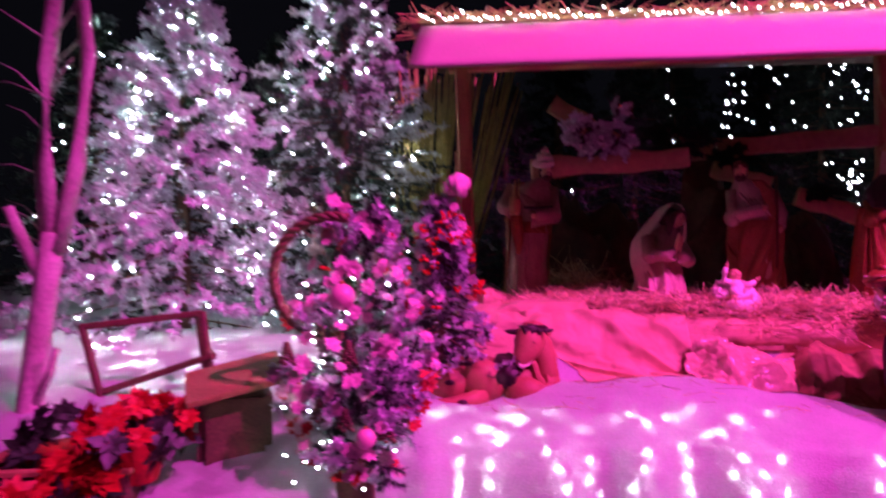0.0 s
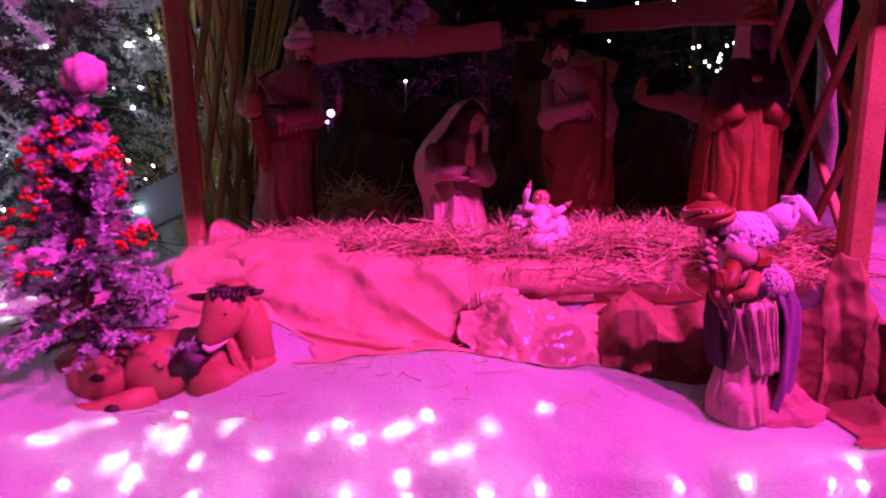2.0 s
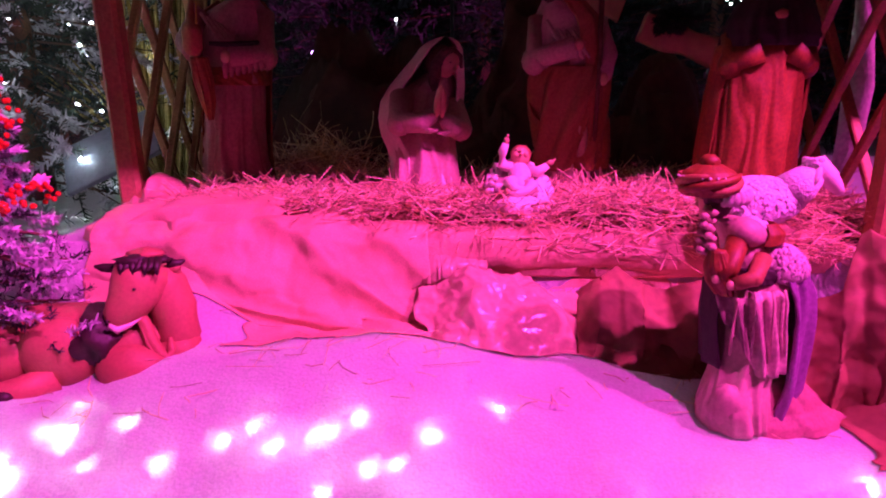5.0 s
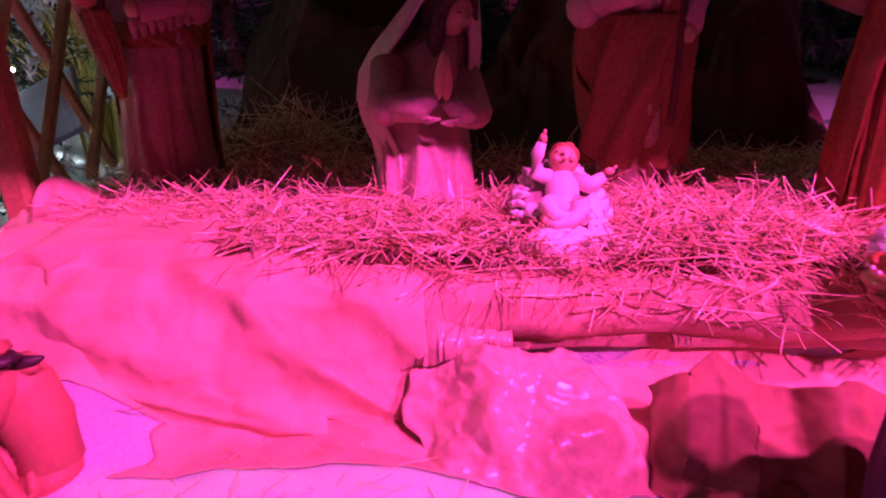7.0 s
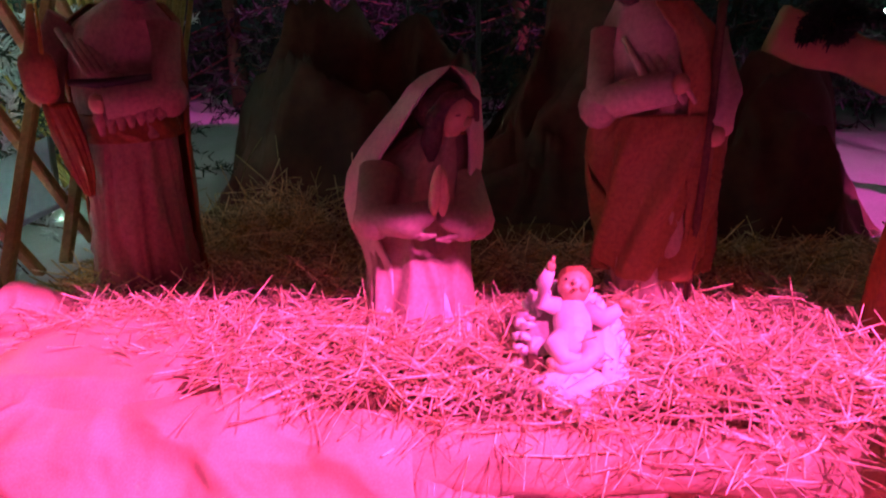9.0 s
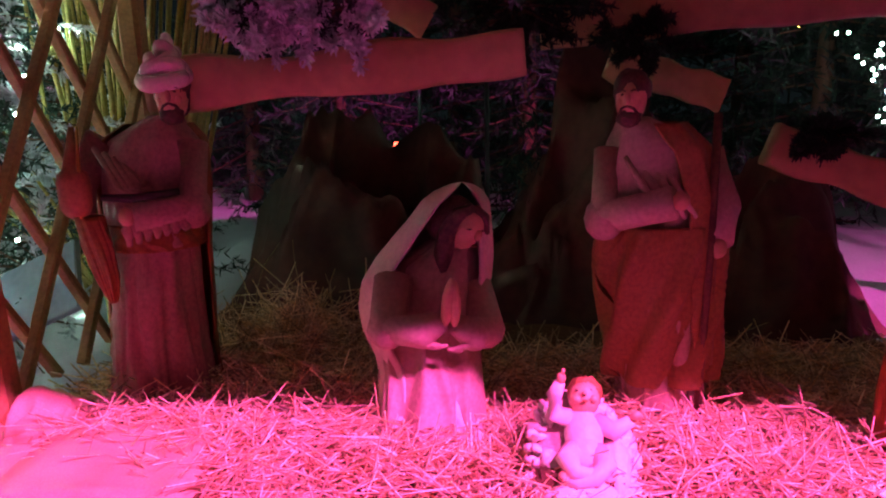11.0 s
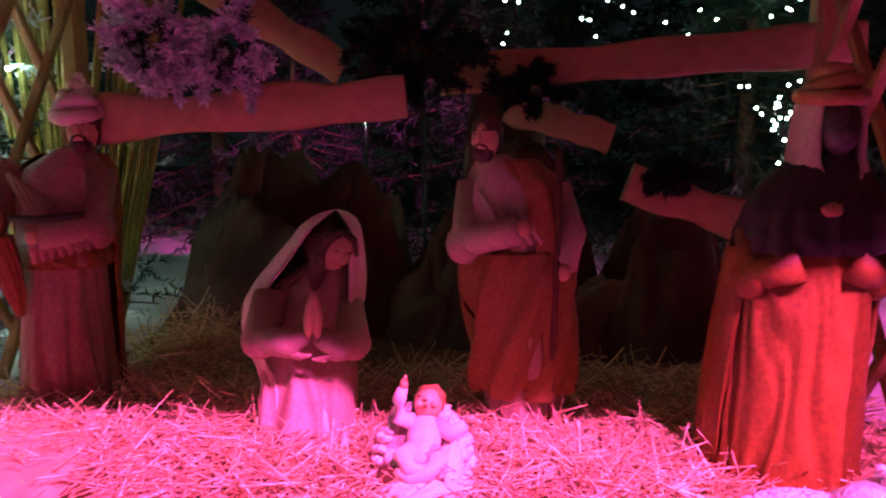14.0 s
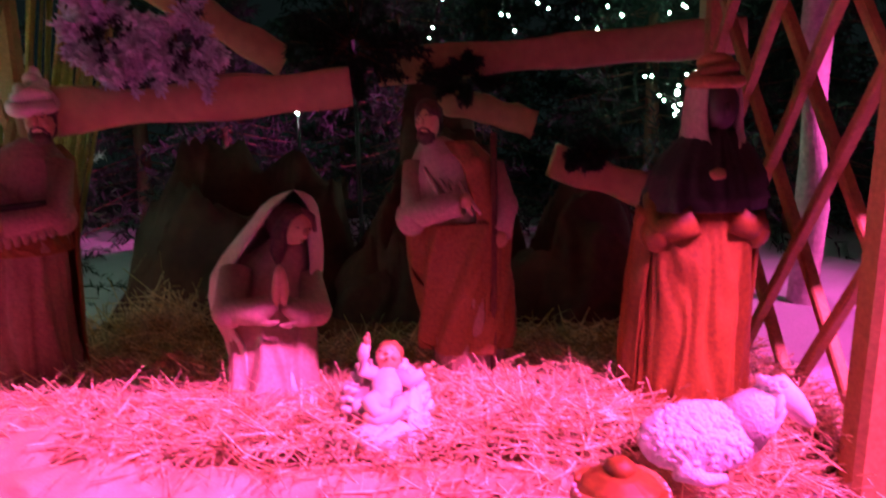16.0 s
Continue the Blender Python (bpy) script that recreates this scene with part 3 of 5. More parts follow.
part("rear_light_block", thatch_bed, stable, "added dark board under thatch, keeps floodlight off the rear", smooth=False)


def thatch_place(r):
    y = r.uniform(2.63, 3.0)
    return tuple(rel(r.uniform(-0.06, 2.70), y, 2.095 + 0.16 * (y - 2.63) + abs(r.normal(0, 0.02)) + 0.012))


thatch = part("thatch", strands(1500, thatch_place, (0.12, 0.3), (0.0015, 0.003), CANE, 0.1, 31, 0.15), stable, "dry reed thatch")
thatch["kind"] = "stuff"
r31 = np.random.RandomState(33)
EAVES = [tuple(rel(-0.03 + 2.48 * k / 110, 2.645 + r31.normal(0, 0.012), 2.115 + abs(r31.normal(0, 0.014)))) for k in range(110)]
eaves = part("light_string", leds_at(EAVES[:1], 0.002, WIRE), stable, "cold-white LED string along the ridge")
bulbs(EAVES, 0.0045, LED_FAR, eaves)
cable(EAVES, eaves)
part("beam", plank(rel(0.05, 3.02, 2.05), rel(2.2, 2.98, 2.08), 0.06, 0.05, WOOD), stable, smooth=False)


def split_log(a, b, w, seed):
    sh = plank(a, b, w, w * 0.55, LOG, 60, 0.40, seed)
    return thing("split_log", sh, "reddish split log board in the stable's rear truss", "log", group="truss logs")


split_log((0.42, 3.16, 1.605), (1.14, 3.22, 1.662), 0.088, 1)
split_log((0.55, 3.55, 2.00), (0.93, 3.62, 1.765), 0.095, 2)
split_log((1.20, 3.53, 1.735), (2.22, 3.45, 1.80), 0.095, 3)
split_log((1.62, 3.22, 1.478), (2.02, 3.18, 1.335), 0.085, 4)
split_log((1.38, 3.62, 1.665), (1.66, 3.60, 1.57), 0.085, 5)


# ---------- foliage ----------
def needle_mass(branches, rng, mat_a, mat_b, share, needle=(0.018, 0.03), width=0.0022, per=26, twigs=7, spread=0.55):
    """Branches (base, tip) grow twigs, and twigs grow needles; share of the twigs carries mat_b."""
    sh = Shape()
    packs = {0: ([], []), 1: ([], [])}
    for a, b in branches:
        a, b = np.array(a), np.array(b)
        d = b - a
        L = np.linalg.norm(d)
        for k in range(twigs):
            t = (k + rng.uniform(0.2, 1)) / twigs
            p0 = a + d * t
            dirn = d / L + rng.normal(0, spread, 3)
            dirn /= np.linalg.norm(dirn)
            p1 = p0 + dirn * L * rng.uniform(0.22, 0.42)
            which = 1 if rng.rand() < share * (0.4 + 0.9 * t) else 0
            vs, fs = packs[which]
            for _ in range(per):
                s = rng.rand()
                c = p0 + (p1 - p0) * s
                q = rng.normal(0, 1, 3) + dirn * 0.9
                q /= np.linalg.norm(q)
                ln = rng.uniform(*needle)
                o = np.cross(q, rng.normal(0, 1, 3))
                o *= (width * (1.7 if which else 1)) / (np.linalg.norm(o) + 1e-6)
                i = len(vs)
                vs += [tuple(c - o), tuple(c + o), tuple(c + q * ln + o * 0.4), tuple(c + q * ln - o * 0.4)]
                fs.append((i, i + 1, i + 2, i + 3))
    sh.add(packs[0][0], packs[0][1], mat_a)
    sh.add(packs[1][0], packs[1][1], mat_b)
    return sh


def fir_branches(h, r, count, rng, low=0.06, droop=0.18):
    out = []
    for i in range(count):
        u = low + (0.99 - low) * (i / count) ** 0.85
        a = i * 2.399 + rng.normal(0, 0.25)
        R = r * (1 - u) ** 0.85 * rng.uniform(0.75, 1.12) + 0.03
        out.append(((0.01 * math.cos(a), 0.01 * math.sin(a), u * h), (R * math.cos(a), R * math.sin(a), u * h - droop * R + 0.04 * h * (1 - u) * rng.normal(0, 0.6))))
    return out


def fir_tree(name, x, y, z, h, r, count, share, seed, label, lights=0, led=0.004, green=GREEN, per=26, needle=(0.02, 0.04), width=0.0026, twigs=7, bulb=LED):
    rng = np.random.RandomState(seed)
    ob = thing(name, None, label, "fir tree", pose(x, y, z))
    trunk = Shape()
    trunk.tube([(0, 0, -0.06), (0, 0, h * 0.5), (0, 0, h * 0.97)], [r * 0.07, r * 0.045, 0.006], OLDWOOD, 8)
    part("trunk", trunk, ob)
    br = fir_branches(h, r, count, rng)
    wood = Shape()
    for a, b in br:
        wood.tube([a, b], [0.006, 0.0015], OLDWOOD, 4)
    part("branchwork", wood, ob)
    part("crown", needle_mass(br, rng, green, FLOCK, share, needle, width, per, twigs), ob, "flocked needle clumps")
    if lights:
        pts = []
        for k in range(lights):
            a, b = br[rng.randint(len(br))]
            t = rng.uniform(0.55, 1.0)
            pts.append(tuple(np.array(a) + (np.array(b) - np.array(a)) * t + rng.normal(0, 0.015, 3)))
        string = part("light_string", leds_at(pts[:1], 0.002, WIRE), ob, "cold-white LED fairy lights")
        bulbs(pts, led, bulb, string)
    return ob


fir_tree("flocked_fir", -1.28, 3.25, 0.80, 1.85, 0.66, 150, 1.0, 11, "white-flocked fir tree wound with cold-white fairy lights", 260, 0.006, per=50, width=0.0042, needle=(0.020, 0.038), twigs=10)
fir_tree("frosted_fir", -0.62, 3.85, 0.82, 2.25, 0.85, 190, 0.5, 12, "frosted green fir tree with cold-white fairy lights", 170, 0.006, per=54, width=0.003, needle=(0.022, 0.04), twigs=9)
far_fir = fir_tree("dark_fir", 1.30, 5.2, 0.9, 1.9, 0.8, 90, 0.0, 14, "dark fir tree standing beyond the stable", 0, 0.007, DARKGREEN, 20, (0.04, 0.07), 0.005)
fir_tree("dark_fir", 2.55, 4.9, 0.9, 2.1, 0.7, 90, 0.0, 15, "dark fir tree wound with cold-white fairy lights", 0, 0.007, DARKGREEN, 20, (0.04, 0.07), 0.005)
fir_tree("dark_fir", 0.35, 5.3, 0.9, 1.7, 0.6, 80, 0.0, 16, "dark fir tree standing beyond the stable", 0, 0.006, DARKGREEN, 20, (0.04, 0.07), 0.005)
fir_tree("dark_fir", -2.7, 4.8, 0.85, 2.2, 0.9, 80, 0.15, 17, "dark fir tree beyond the flocked fir", 30, 0.007, DARKGREEN, 20, (0.04, 0.07), 0.005)
for k, (x, y, sc) in enumerate(((-0.5, 6.4, 1.2), (0.9, 6.8, 1.35), (1.9, 6.3, 1.2), (2.9, 6.7, 1.4), (3.9, 6.2, 1.3), (3.4, 5.0, 1.1), (-1.8, 6.3, 1.3))):
    twin = copy_thing(far_fir, pose(x, y, 0.9, 0, 0, 47 * k) @ Matrix.Scale(sc, 4))
    twin.scale = (sc, sc, sc)
small = fir_tree("small_fir", 0.06, 2.44, 0.80, 0.63, 0.17, 90, 0.6, 13, "small frosted fir with red berries and a pale rose", 0, per=40, width=0.0017, needle=(0.010, 0.020), twigs=9)

# lights under the snow blanket
rng = np.random.RandomState(21)
under = []
hung = []


def face_y(x, z):
    """Where the hanging front of the blanket reaches the height z."""
    lo, hi = 1.9, 2.2
    for _ in range(24):
        m = (lo + hi) / 2
        lo, hi = (m, hi) if snow_height(x, m) < z else (lo, m)
    return hi


for x0 in (0.14, 0.26, 0.42, 0.55, 0.66, 0.80, 0.93, 1.05, 1.32, 1.43, 1.62, 1.72, 1.90):
    z = 0.645 - rng.uniform(0, 0.05)
    for k in range(rng.randint(4, 8)):
        x = x0 + rng.normal(0, 0.018)
        hung.append((x, face_y(x, z) + 0.008, z))
        z -= rng.uniform(0.03, 0.055)
for k in range(13):
    under.append((rng.uniform(0.02, 0.36), rng.uniform(2.14, 2.36)))
for k in range(300):
    under.append((rng.uniform(-2.0, -0.35), rng.uniform(2.15, 3.2)))
for k in range(16):
    under.append((rng.uniform(0.2, 1.15), rng.uniform(2.13, 2.26)))
for k in range(24):
    under.append((rng.uniform(-0.75, 0.0), rng.uniform(2.7, 4.2)))
lamp_string = thing("under_snow_lights", leds_at([(x, y, snow_height(x, y) - 0.013) for x, y in under] + hung, 0.0045, LED_UNDER),
                    "cold-white LED lights buried under the fleece snow", "string lights")


# ---------- figures (each one plain mesh) ----------
def head(sh, c, r, skin, hair, beard=True, turn=0.0):
    sh.ball(Vector(c) + Vector((0, 0, -r * 0.08)), (r * 0.72, r * 0.86, r * 0.98), skin, 18)
    f = Vector((math.sin(radians(turn)), -math.cos(radians(turn)), 0))
    cv = Vector(c)
    sh.ball(cv - f * r * 0.20 + Vector((0, 0, r * 0.36)), (r * 0.88, r * 0.92, r * 0.80), hair, 20, 0.22)
    sh.ball(cv - f * r * 0.42 + Vector((0, 0, -r * 0.15)), (r * 0.80, r * 0.62, r * 0.85), hair, 18, 0.2)
    sh.ball(cv + f * r * 0.93 + Vector((0, 0, -r * 0.08)), (r * 0.16, r * 0.2, r * 0.26), skin, 8)
    g = Vector((-f.y, f.x, 0))
    for e in (-1, 1):
        eye = cv + f * r * 0.80 + g * e * r * 0.27 + Vector((0, 0, r * 0.10))
        sh.ball(eye - f * r * 0.10, (r * 0.10, r * 0.08, r * 0.05), hair, 8)
        sh.tube([eye + g * e * r * 0.20 + Vector((0, 0, r * 0.12)) - f * r * 0.12, eye + Vector((0, 0, r * 0.20)), eye - g * e * r * 0.16 + Vector((0, 0, r * 0.13))], [r * 0.02, r * 0.04, r * 0.025], hair, 6)
        sh.ball(cv + f * r * 0.55 + g * e * r * 0.36 + Vector((0, 0, -r * 0.22)), (r * 0.22, r * 0.22, r * 0.2), skin, 10)
    if beard:
        for e in (-1, 1):
            sh.tube([cv + f * r * 0.88 + Vector((0, 0, -r * 0.36)), cv + f * r * 0.74 + g * e * r * 0.28 + Vector((0, 0, -r * 0.46)), cv + f * r * 0.5 + g * e * r * 0.46 + Vector((0, 0, -r * 0.72))], [r * 0.04, r * 0.07, r * 0.07], hair, 8)
        sh.ball(cv + f * r * 0.30 + Vector((0, 0, -r * 0.82)), (r * 0.58, r * 0.52, r * 0.42), hair, 16, 0.25)


def limb(sh, pts, radii, mat, hand_mat=None, hand=0.018):
    sh.tube(pts, radii, mat, 14)
    for p, r in zip(pts[1:-1], radii[1:-1]):
        sh.ball(p, r, mat, 12)
    if hand_mat:
        d = (Vector(pts[-1]) - Vector(pts[-2])).normalized()
        c = Vector(pts[-1]) + d * hand * 0.7
        sh.ball(c, (hand, hand * 0.75, hand), hand_mat, 10)


def shell(sh, rows, mat, seg=32, thick=0.006, fold=0.05, count=5, slant=0.0):
    """An open mantle: rows of (x, y, z, rx, ry, a0, a1) in degrees, swept round the back, with creased folds."""
    steps, seg = 5 * len(rows), max(seg, 60)
    at = np.linspace(0, len(rows) - 1, steps + 1)
    rows = [tuple(float(np.interp(t, range(len(rows)), [r[c] for r in rows])) for c in range(7)) for t in at]
    n = len(rows)
    verts, faces = [], []
    for layer in (0.0, thick):
        for x, y, z, rx, ry, a0, a1 in rows:
            wave = 5 * noise.noise(Vector((z * 14, count, 1)))
            for j in range(seg + 1):
                a = radians(a0 + wave + (a1 - a0 - 2 * wave) * j / seg)
                b = a + slant * z
                p = Vector((0.32 * count * math.cos(b), 0.32 * count * math.sin(b), z * 3 + count))
                w = 1 + fold * (0.8 - 2.6 * abs(noise.noise(p)) + 0.6 * math.sin(count * b + z * 9))
                verts.append((x + (rx * w - layer) * math.cos(a), y + (ry * w - layer) * math.sin(a), z))
    m = seg + 1
    for i in range(n - 1):
        for j in range(seg):
            a = i * m + j
            faces.append((a, a + 1, a + m + 1, a + m))
            b = a + n * m
            faces.append((b + m, b + m + 1, b + 1, b))
        for j, flip in ((0, 1), (seg, 0)):
            a, b = i * m + j, i * m + j + n * m
            faces.append((a, a + m, b + m, b) if flip else (a, b, b + m, a + m))
    for i, flip in ((0, 0), (n - 1, 1)):
        for j in range(seg):
            a, b = i * m + j, i * m + j + n * m
            faces.append((a, b, b + 1, a + 1) if not flip else (a, a + 1, b + 1, b))
    sh.add(verts, faces, mat)


def standing_king():
    sh = Shape()
    sh.loft([(0, 0, 0, .115, .095), (0, 0, .04, .112, .092), (0, 0, .12, .106, .086), (0.005, 0, .22, .10, .078), (.015, 0, .31, .098, .074),
             (.02, 0, .36, .092, .07)], MAUVE, 120, 0.13, 11)
    sh.loft([(.02, 0, .33, .104, .08), (.02, 0, .37, .106, .08), (.03, 0, .42, .112, .078), (.035, 0, .48, .115, .072), (.045, 0, .53, .104, .06),
             (.06, 0, .558, .06, .045), (.075, 0, .575, .034, .034)], MAUVE, 56, 0.045, 7)
    for k in range(4):
        sh.tube([(-.06 + .02 * k, -.062, .52 - .01 * k), (.0 + .015 * k, -.084, .45), (.09 - .01 * k, -.076, .40 + .02 * k)], [.006, .009, .005], MAUVE, 8)
    sh.loft([(.02, 0, .325, .108, .084), (.02, 0, .355, .110, .086), (.02, -.002, .375, .107, .082)], ORANGE, 48, 0.05, 13)
    shell(sh, [(0, .02, .0, .128, .10, 20, 200), (0, .02, .12, .122, .098, 15, 205), (.01, .02, .3, .118, .092, 5, 206), (.02, .015, .44, .128, .086, 0, 206),
               (.035, .01, .53, .118, .072, -5, 210), (.05, .01, .56, .075, .055, -5, 200)], ORANGE, fold=0.06, count=9)
    limb(sh, [(-.070, -.01, .53), (-.128, -.030, .445), (-.085, -.095, .415)], [.038, .036, .030], MAUVE, SKIN, .017)
    limb(sh, [(.130, -.01, .52), (.142, -.050, .405), (.040, -.112, .400)], [.038, .040, .030], MAUVE, SKIN, .018)
    # scalloped cuff hanging from the forearm
    for k in range(7):
        x = .030 + .018 * k
        sh.tube([(x, -.108 + .006 * k, .415), (x - .004, -.116 + .006 * k, .375), (x - .010, -.106 + .006 * k, .345 + .004 * k)], [.010, .013, .006], MAUVE, 10)
    sh.tube([(-.02, -.118, .435), (.05, -.116, .432), (.13, -.080, .440)], [.006, .009, .006], BLACKROBE, 10)
    # covered cup held before the shoulder, cloth hanging below the hand
    sh.loft([(-.070, -.128, .405, .020, .020), (-.070, -.128, .420, .031, .029), (-.070, -.128, .465, .032, .030), (-.070, -.128, .480, .028, .027), (-.070, -.128, .486, .018, .018),
             (-.068, -.126, .520, .010, .010), (-.062, -.122, .560, .005, .005)], BROWNROBE, 28)
    sh.tube([(-.058, -.136, .40), (-.050, -.134, .49), (-.046, -.128, .56)], [.003, .004, .002], GOLD, 8)
    sh.loft([(-.050, -.080, .23, .008, .010), (-.052, -.088, .28, .024, .018), (-.056, -.098, .34, .032, .022), (-.062, -.106, .40, .030, .022)], ORANGE, 60, 0.14, 7)
    head(sh, (.105, -.02, .612), .045, SKIN, HAIR, True, 15)
    for k in range(5):
        u = k / 4
        n, pts = 22, []
        for j in range(n + 1):
            a = 2 * math.pi * j / n
            R = .044 - .030 * u
            pts.append((.088 + .01 * u + R * math.cos(a), -.012 + R * math.sin(a), .642 + .044 * u + .012 * math.sin(a + 2.4 * k)))
        sh.tube(pts, .016 - .004 * u, VEIL, 12)
    sh.ball((.10, -.01, .70), (.015, .015, .024), IVORY, 10)
    return sh


def bearded_man():
    sh = Shape()
    sh.loft([(0, 0, 0, .088, .075), (0, 0, .06, .086, .072), (0, 0, .18, .088, .07), (-.01, 0, .30, .094, .07), (-.015, 0, .36, .092, .068)], GREYROBE, 110, 0.13, 10)
    sh.loft([(-.015, 0, .34, .094, .07), (-.025, 0, .41, .100, .07), (-.03, 0, .47, .104, .066), (-.035, 0, .515, .088, .056), (-.06, 0, .54, .05, .042), (-.075, 0, .555, .03, .03)],
            GREYROBE, 56, 0.045, 8)
    for k in range(4):
        sh.tube([(-.10 + .02 * k, -.045, .49), (-.07 + .02 * k, -.074, .44), (-.03 + .02 * k, -.076, .39)], [.005, .008, .004], GREYROBE, 8)
    # wrapped mantle, drawn up towards one hip in diagonal swags
    shell(sh, [(.0, .005, .085, .102, .086, -150, 200), (.0, .005, .12, .106, .088, -172, 186), (-.004, .005, .20, .108, .088, -178, 182), (-.010, .005, .28, .110, .087, -178, 182), (-.014, .005, .34, .111, .085, -178, 182),
               (-.015, .005, .372, .106, .080, -178, 182)], BROWNROBE, 120, 0.006, 0.18, 7, -5.0)
    shell(sh, [(-.01, .0, .12, .112, .088, -62, 40), (-.01, .0, .22, .113, .086, -66, 50), (-.01, .0, .32, .114, .084, -72, 60), (-.02, .0, .42, .118, .082, -74, 80), (-.03, .0, .50, .108, .076, -82, 110), (-.045, .0, .545, .070, .058, -95, 150)], BROWNROBE, 60, 0.006, 0.05, 9)
    limb(sh, [(-.115, 0, .495), (-.135, -.04, .385), (-.02, -.10, .42)], [.036, .040, .028], GREYROBE, SKIN, .017)
    limb(sh, [(.065, 0, .49), (.095, -.02, .40), (.080, -.06, .345)], [.036, .038, .028], GREYROBE, SKIN, .018)
    sh.tube([(.055, -.075, 0.0), (.062, -.07, .33), (.066, -.055, .56)], .008, OLDWOOD, 8)
    head(sh, (-.088, -.025, .588), .040, SKIN, HAIR, True, -25)
    return sh


def kneeling_woman():
    sh = Shape()
    # gown, wide over the folded legs
    sh.loft([(-.010, -.02, 0, .098, .120), (-.008, -.02, .03, .100, .118), (.0, -.015, .08, .096, .104), (.005, -.010, .13, .094, .094), (.004, -.005, .19, .090, .080), (.008, .0, .25, .086, .070), (.022, .0, .31, .076, .058),
             (.045, -.005, .345, .044, .040), (.052, -.01, .36, .030, .030)], PALEROBE, 120, 0.10, 7)
    # hem swept back over the feet
    sh.loft([(-.070, -.040, -.01, .052, .085), (-.066, -.040, .02, .048, .080), (-.050, -.035, .06, .042, .066), (-.040, -.03, .10, .030, .05)], VEIL, 80, 0.16, 5)
    sh.ball((-.095, -.075, .004), (.022, .030, .010), IVORY, 16, 0.4, (0, 0, 30))
    sh.loft([(.030, -.070, -.01, .060, .070), (.026, -.070, .02, .058, .066), (.020, -.060, .07, .050, .052), (.012, -.05, .12, .036, .04)], VEIL, 80, 0.14, 6)
    # veil from the crown to the ground behind
    shell(sh, [(-.060, .01, .0, .052, .105, 80, 250), (-.050, .012, .05, .046, .105, 70, 256), (-.030, .012, .10, .058, .108, 60, 246), (-.010, .012, .145, .086, .108, 40, 236), (-.008, .012, .19, .106, .108, 10, 228), (-.006, .01, .235, .114, .104, -20, 224),
               (.003, .006, .28, .115, .098, -44, 222), (.017, .003, .32, .104, .088, -48, 222), (.033, .0, .36, .086, .076, -50, 224), (.047, -.004, .395, .069, .066, -50, 226), (.054, -.008, .420, .058, .056, -54, 230),
               (.060, -.010, .437, .042, .042, -64, 240), (.064, -.010, .447, .022, .024, -70, 246), (.066, -.010, .451, .003, .004, -70, 246)], VEIL, 60, 0.006, 0.018, 6)
    # sleeves and joined palms
    limb(sh, [(-.060, -.03, .290), (-.082, -.085, .222), (-.030, -.122, .226), (.004, -.134, .246)], [.036, .034, .028, .017], PALEROBE)
    limb(sh, [(.082, -.03, .270), (.088, -.080, .205), (.058, -.118, .212), (.024, -.134, .238)], [.030, .034, .028, .017], PALEROBE)
    for k in range(4):
        sh.tube([(-.070 + .012 * k, -.105, .238 - .012 * k), (-.048 + .012 * k, -.136, .220 - .006 * k), (-.020 + .010 * k, -.140, .206)], [.004, .006, .003], PALEROBE, 8)
        sh.tube([(.082 - .010 * k, -.100, .225 - .012 * k), (.066 - .012 * k, -.134, .206 - .004 * k), (.040 - .010 * k, -.138, .198)], [.004, .006, .003], PALEROBE, 8)
    sh.ball((.010, -.146, .278), (.011, .014, .044), SKIN, 14, turn=(10, 8, 0))
    sh.ball((.020, -.146, .276), (.011, .014, .042), SKIN, 14, turn=(10, -2, 0))
    # bowed head turned aside
    sh.ball((.062, -.040, .378), (.031, .036, .041), SKIN, 20, turn=(26, 24, 24))
    sh.tube([(.046, -.022, .352), (.040, -.020, .320)], [.022, .026], SKIN, 14)
    sh.ball((.046, -.012, .386), (.046, .040, .048), HAIR, 18, 0.12)
    sh.tube([(.074, -.062, .414), (.048, -.062, .404), (.030, -.056, .376), (.022, -.052, .335), (.020, -.050, .300)], [.008, .013, .016, .017, .008], HAIR, 10)
    sh.tube([(.074, -.060, .414), (.094, -.058, .396), (.100, -.052, .366)], [.008, .009, .004], HAIR, 8)
    sh.ball((.078, -.073, .368), (.006, .009, .010), SKIN, 10, turn=(20, 20, 20))
    for x, y, z in ((.062, -.0765, .380), (.087, -.066, .374)):
        sh.ball((x, y, z), (.005, .002, .0014), HAIR, 8)
    sh.ball((.071, -.0745, .351), (.006, .003, .0022), BROWNROBE, 8)
    return sh


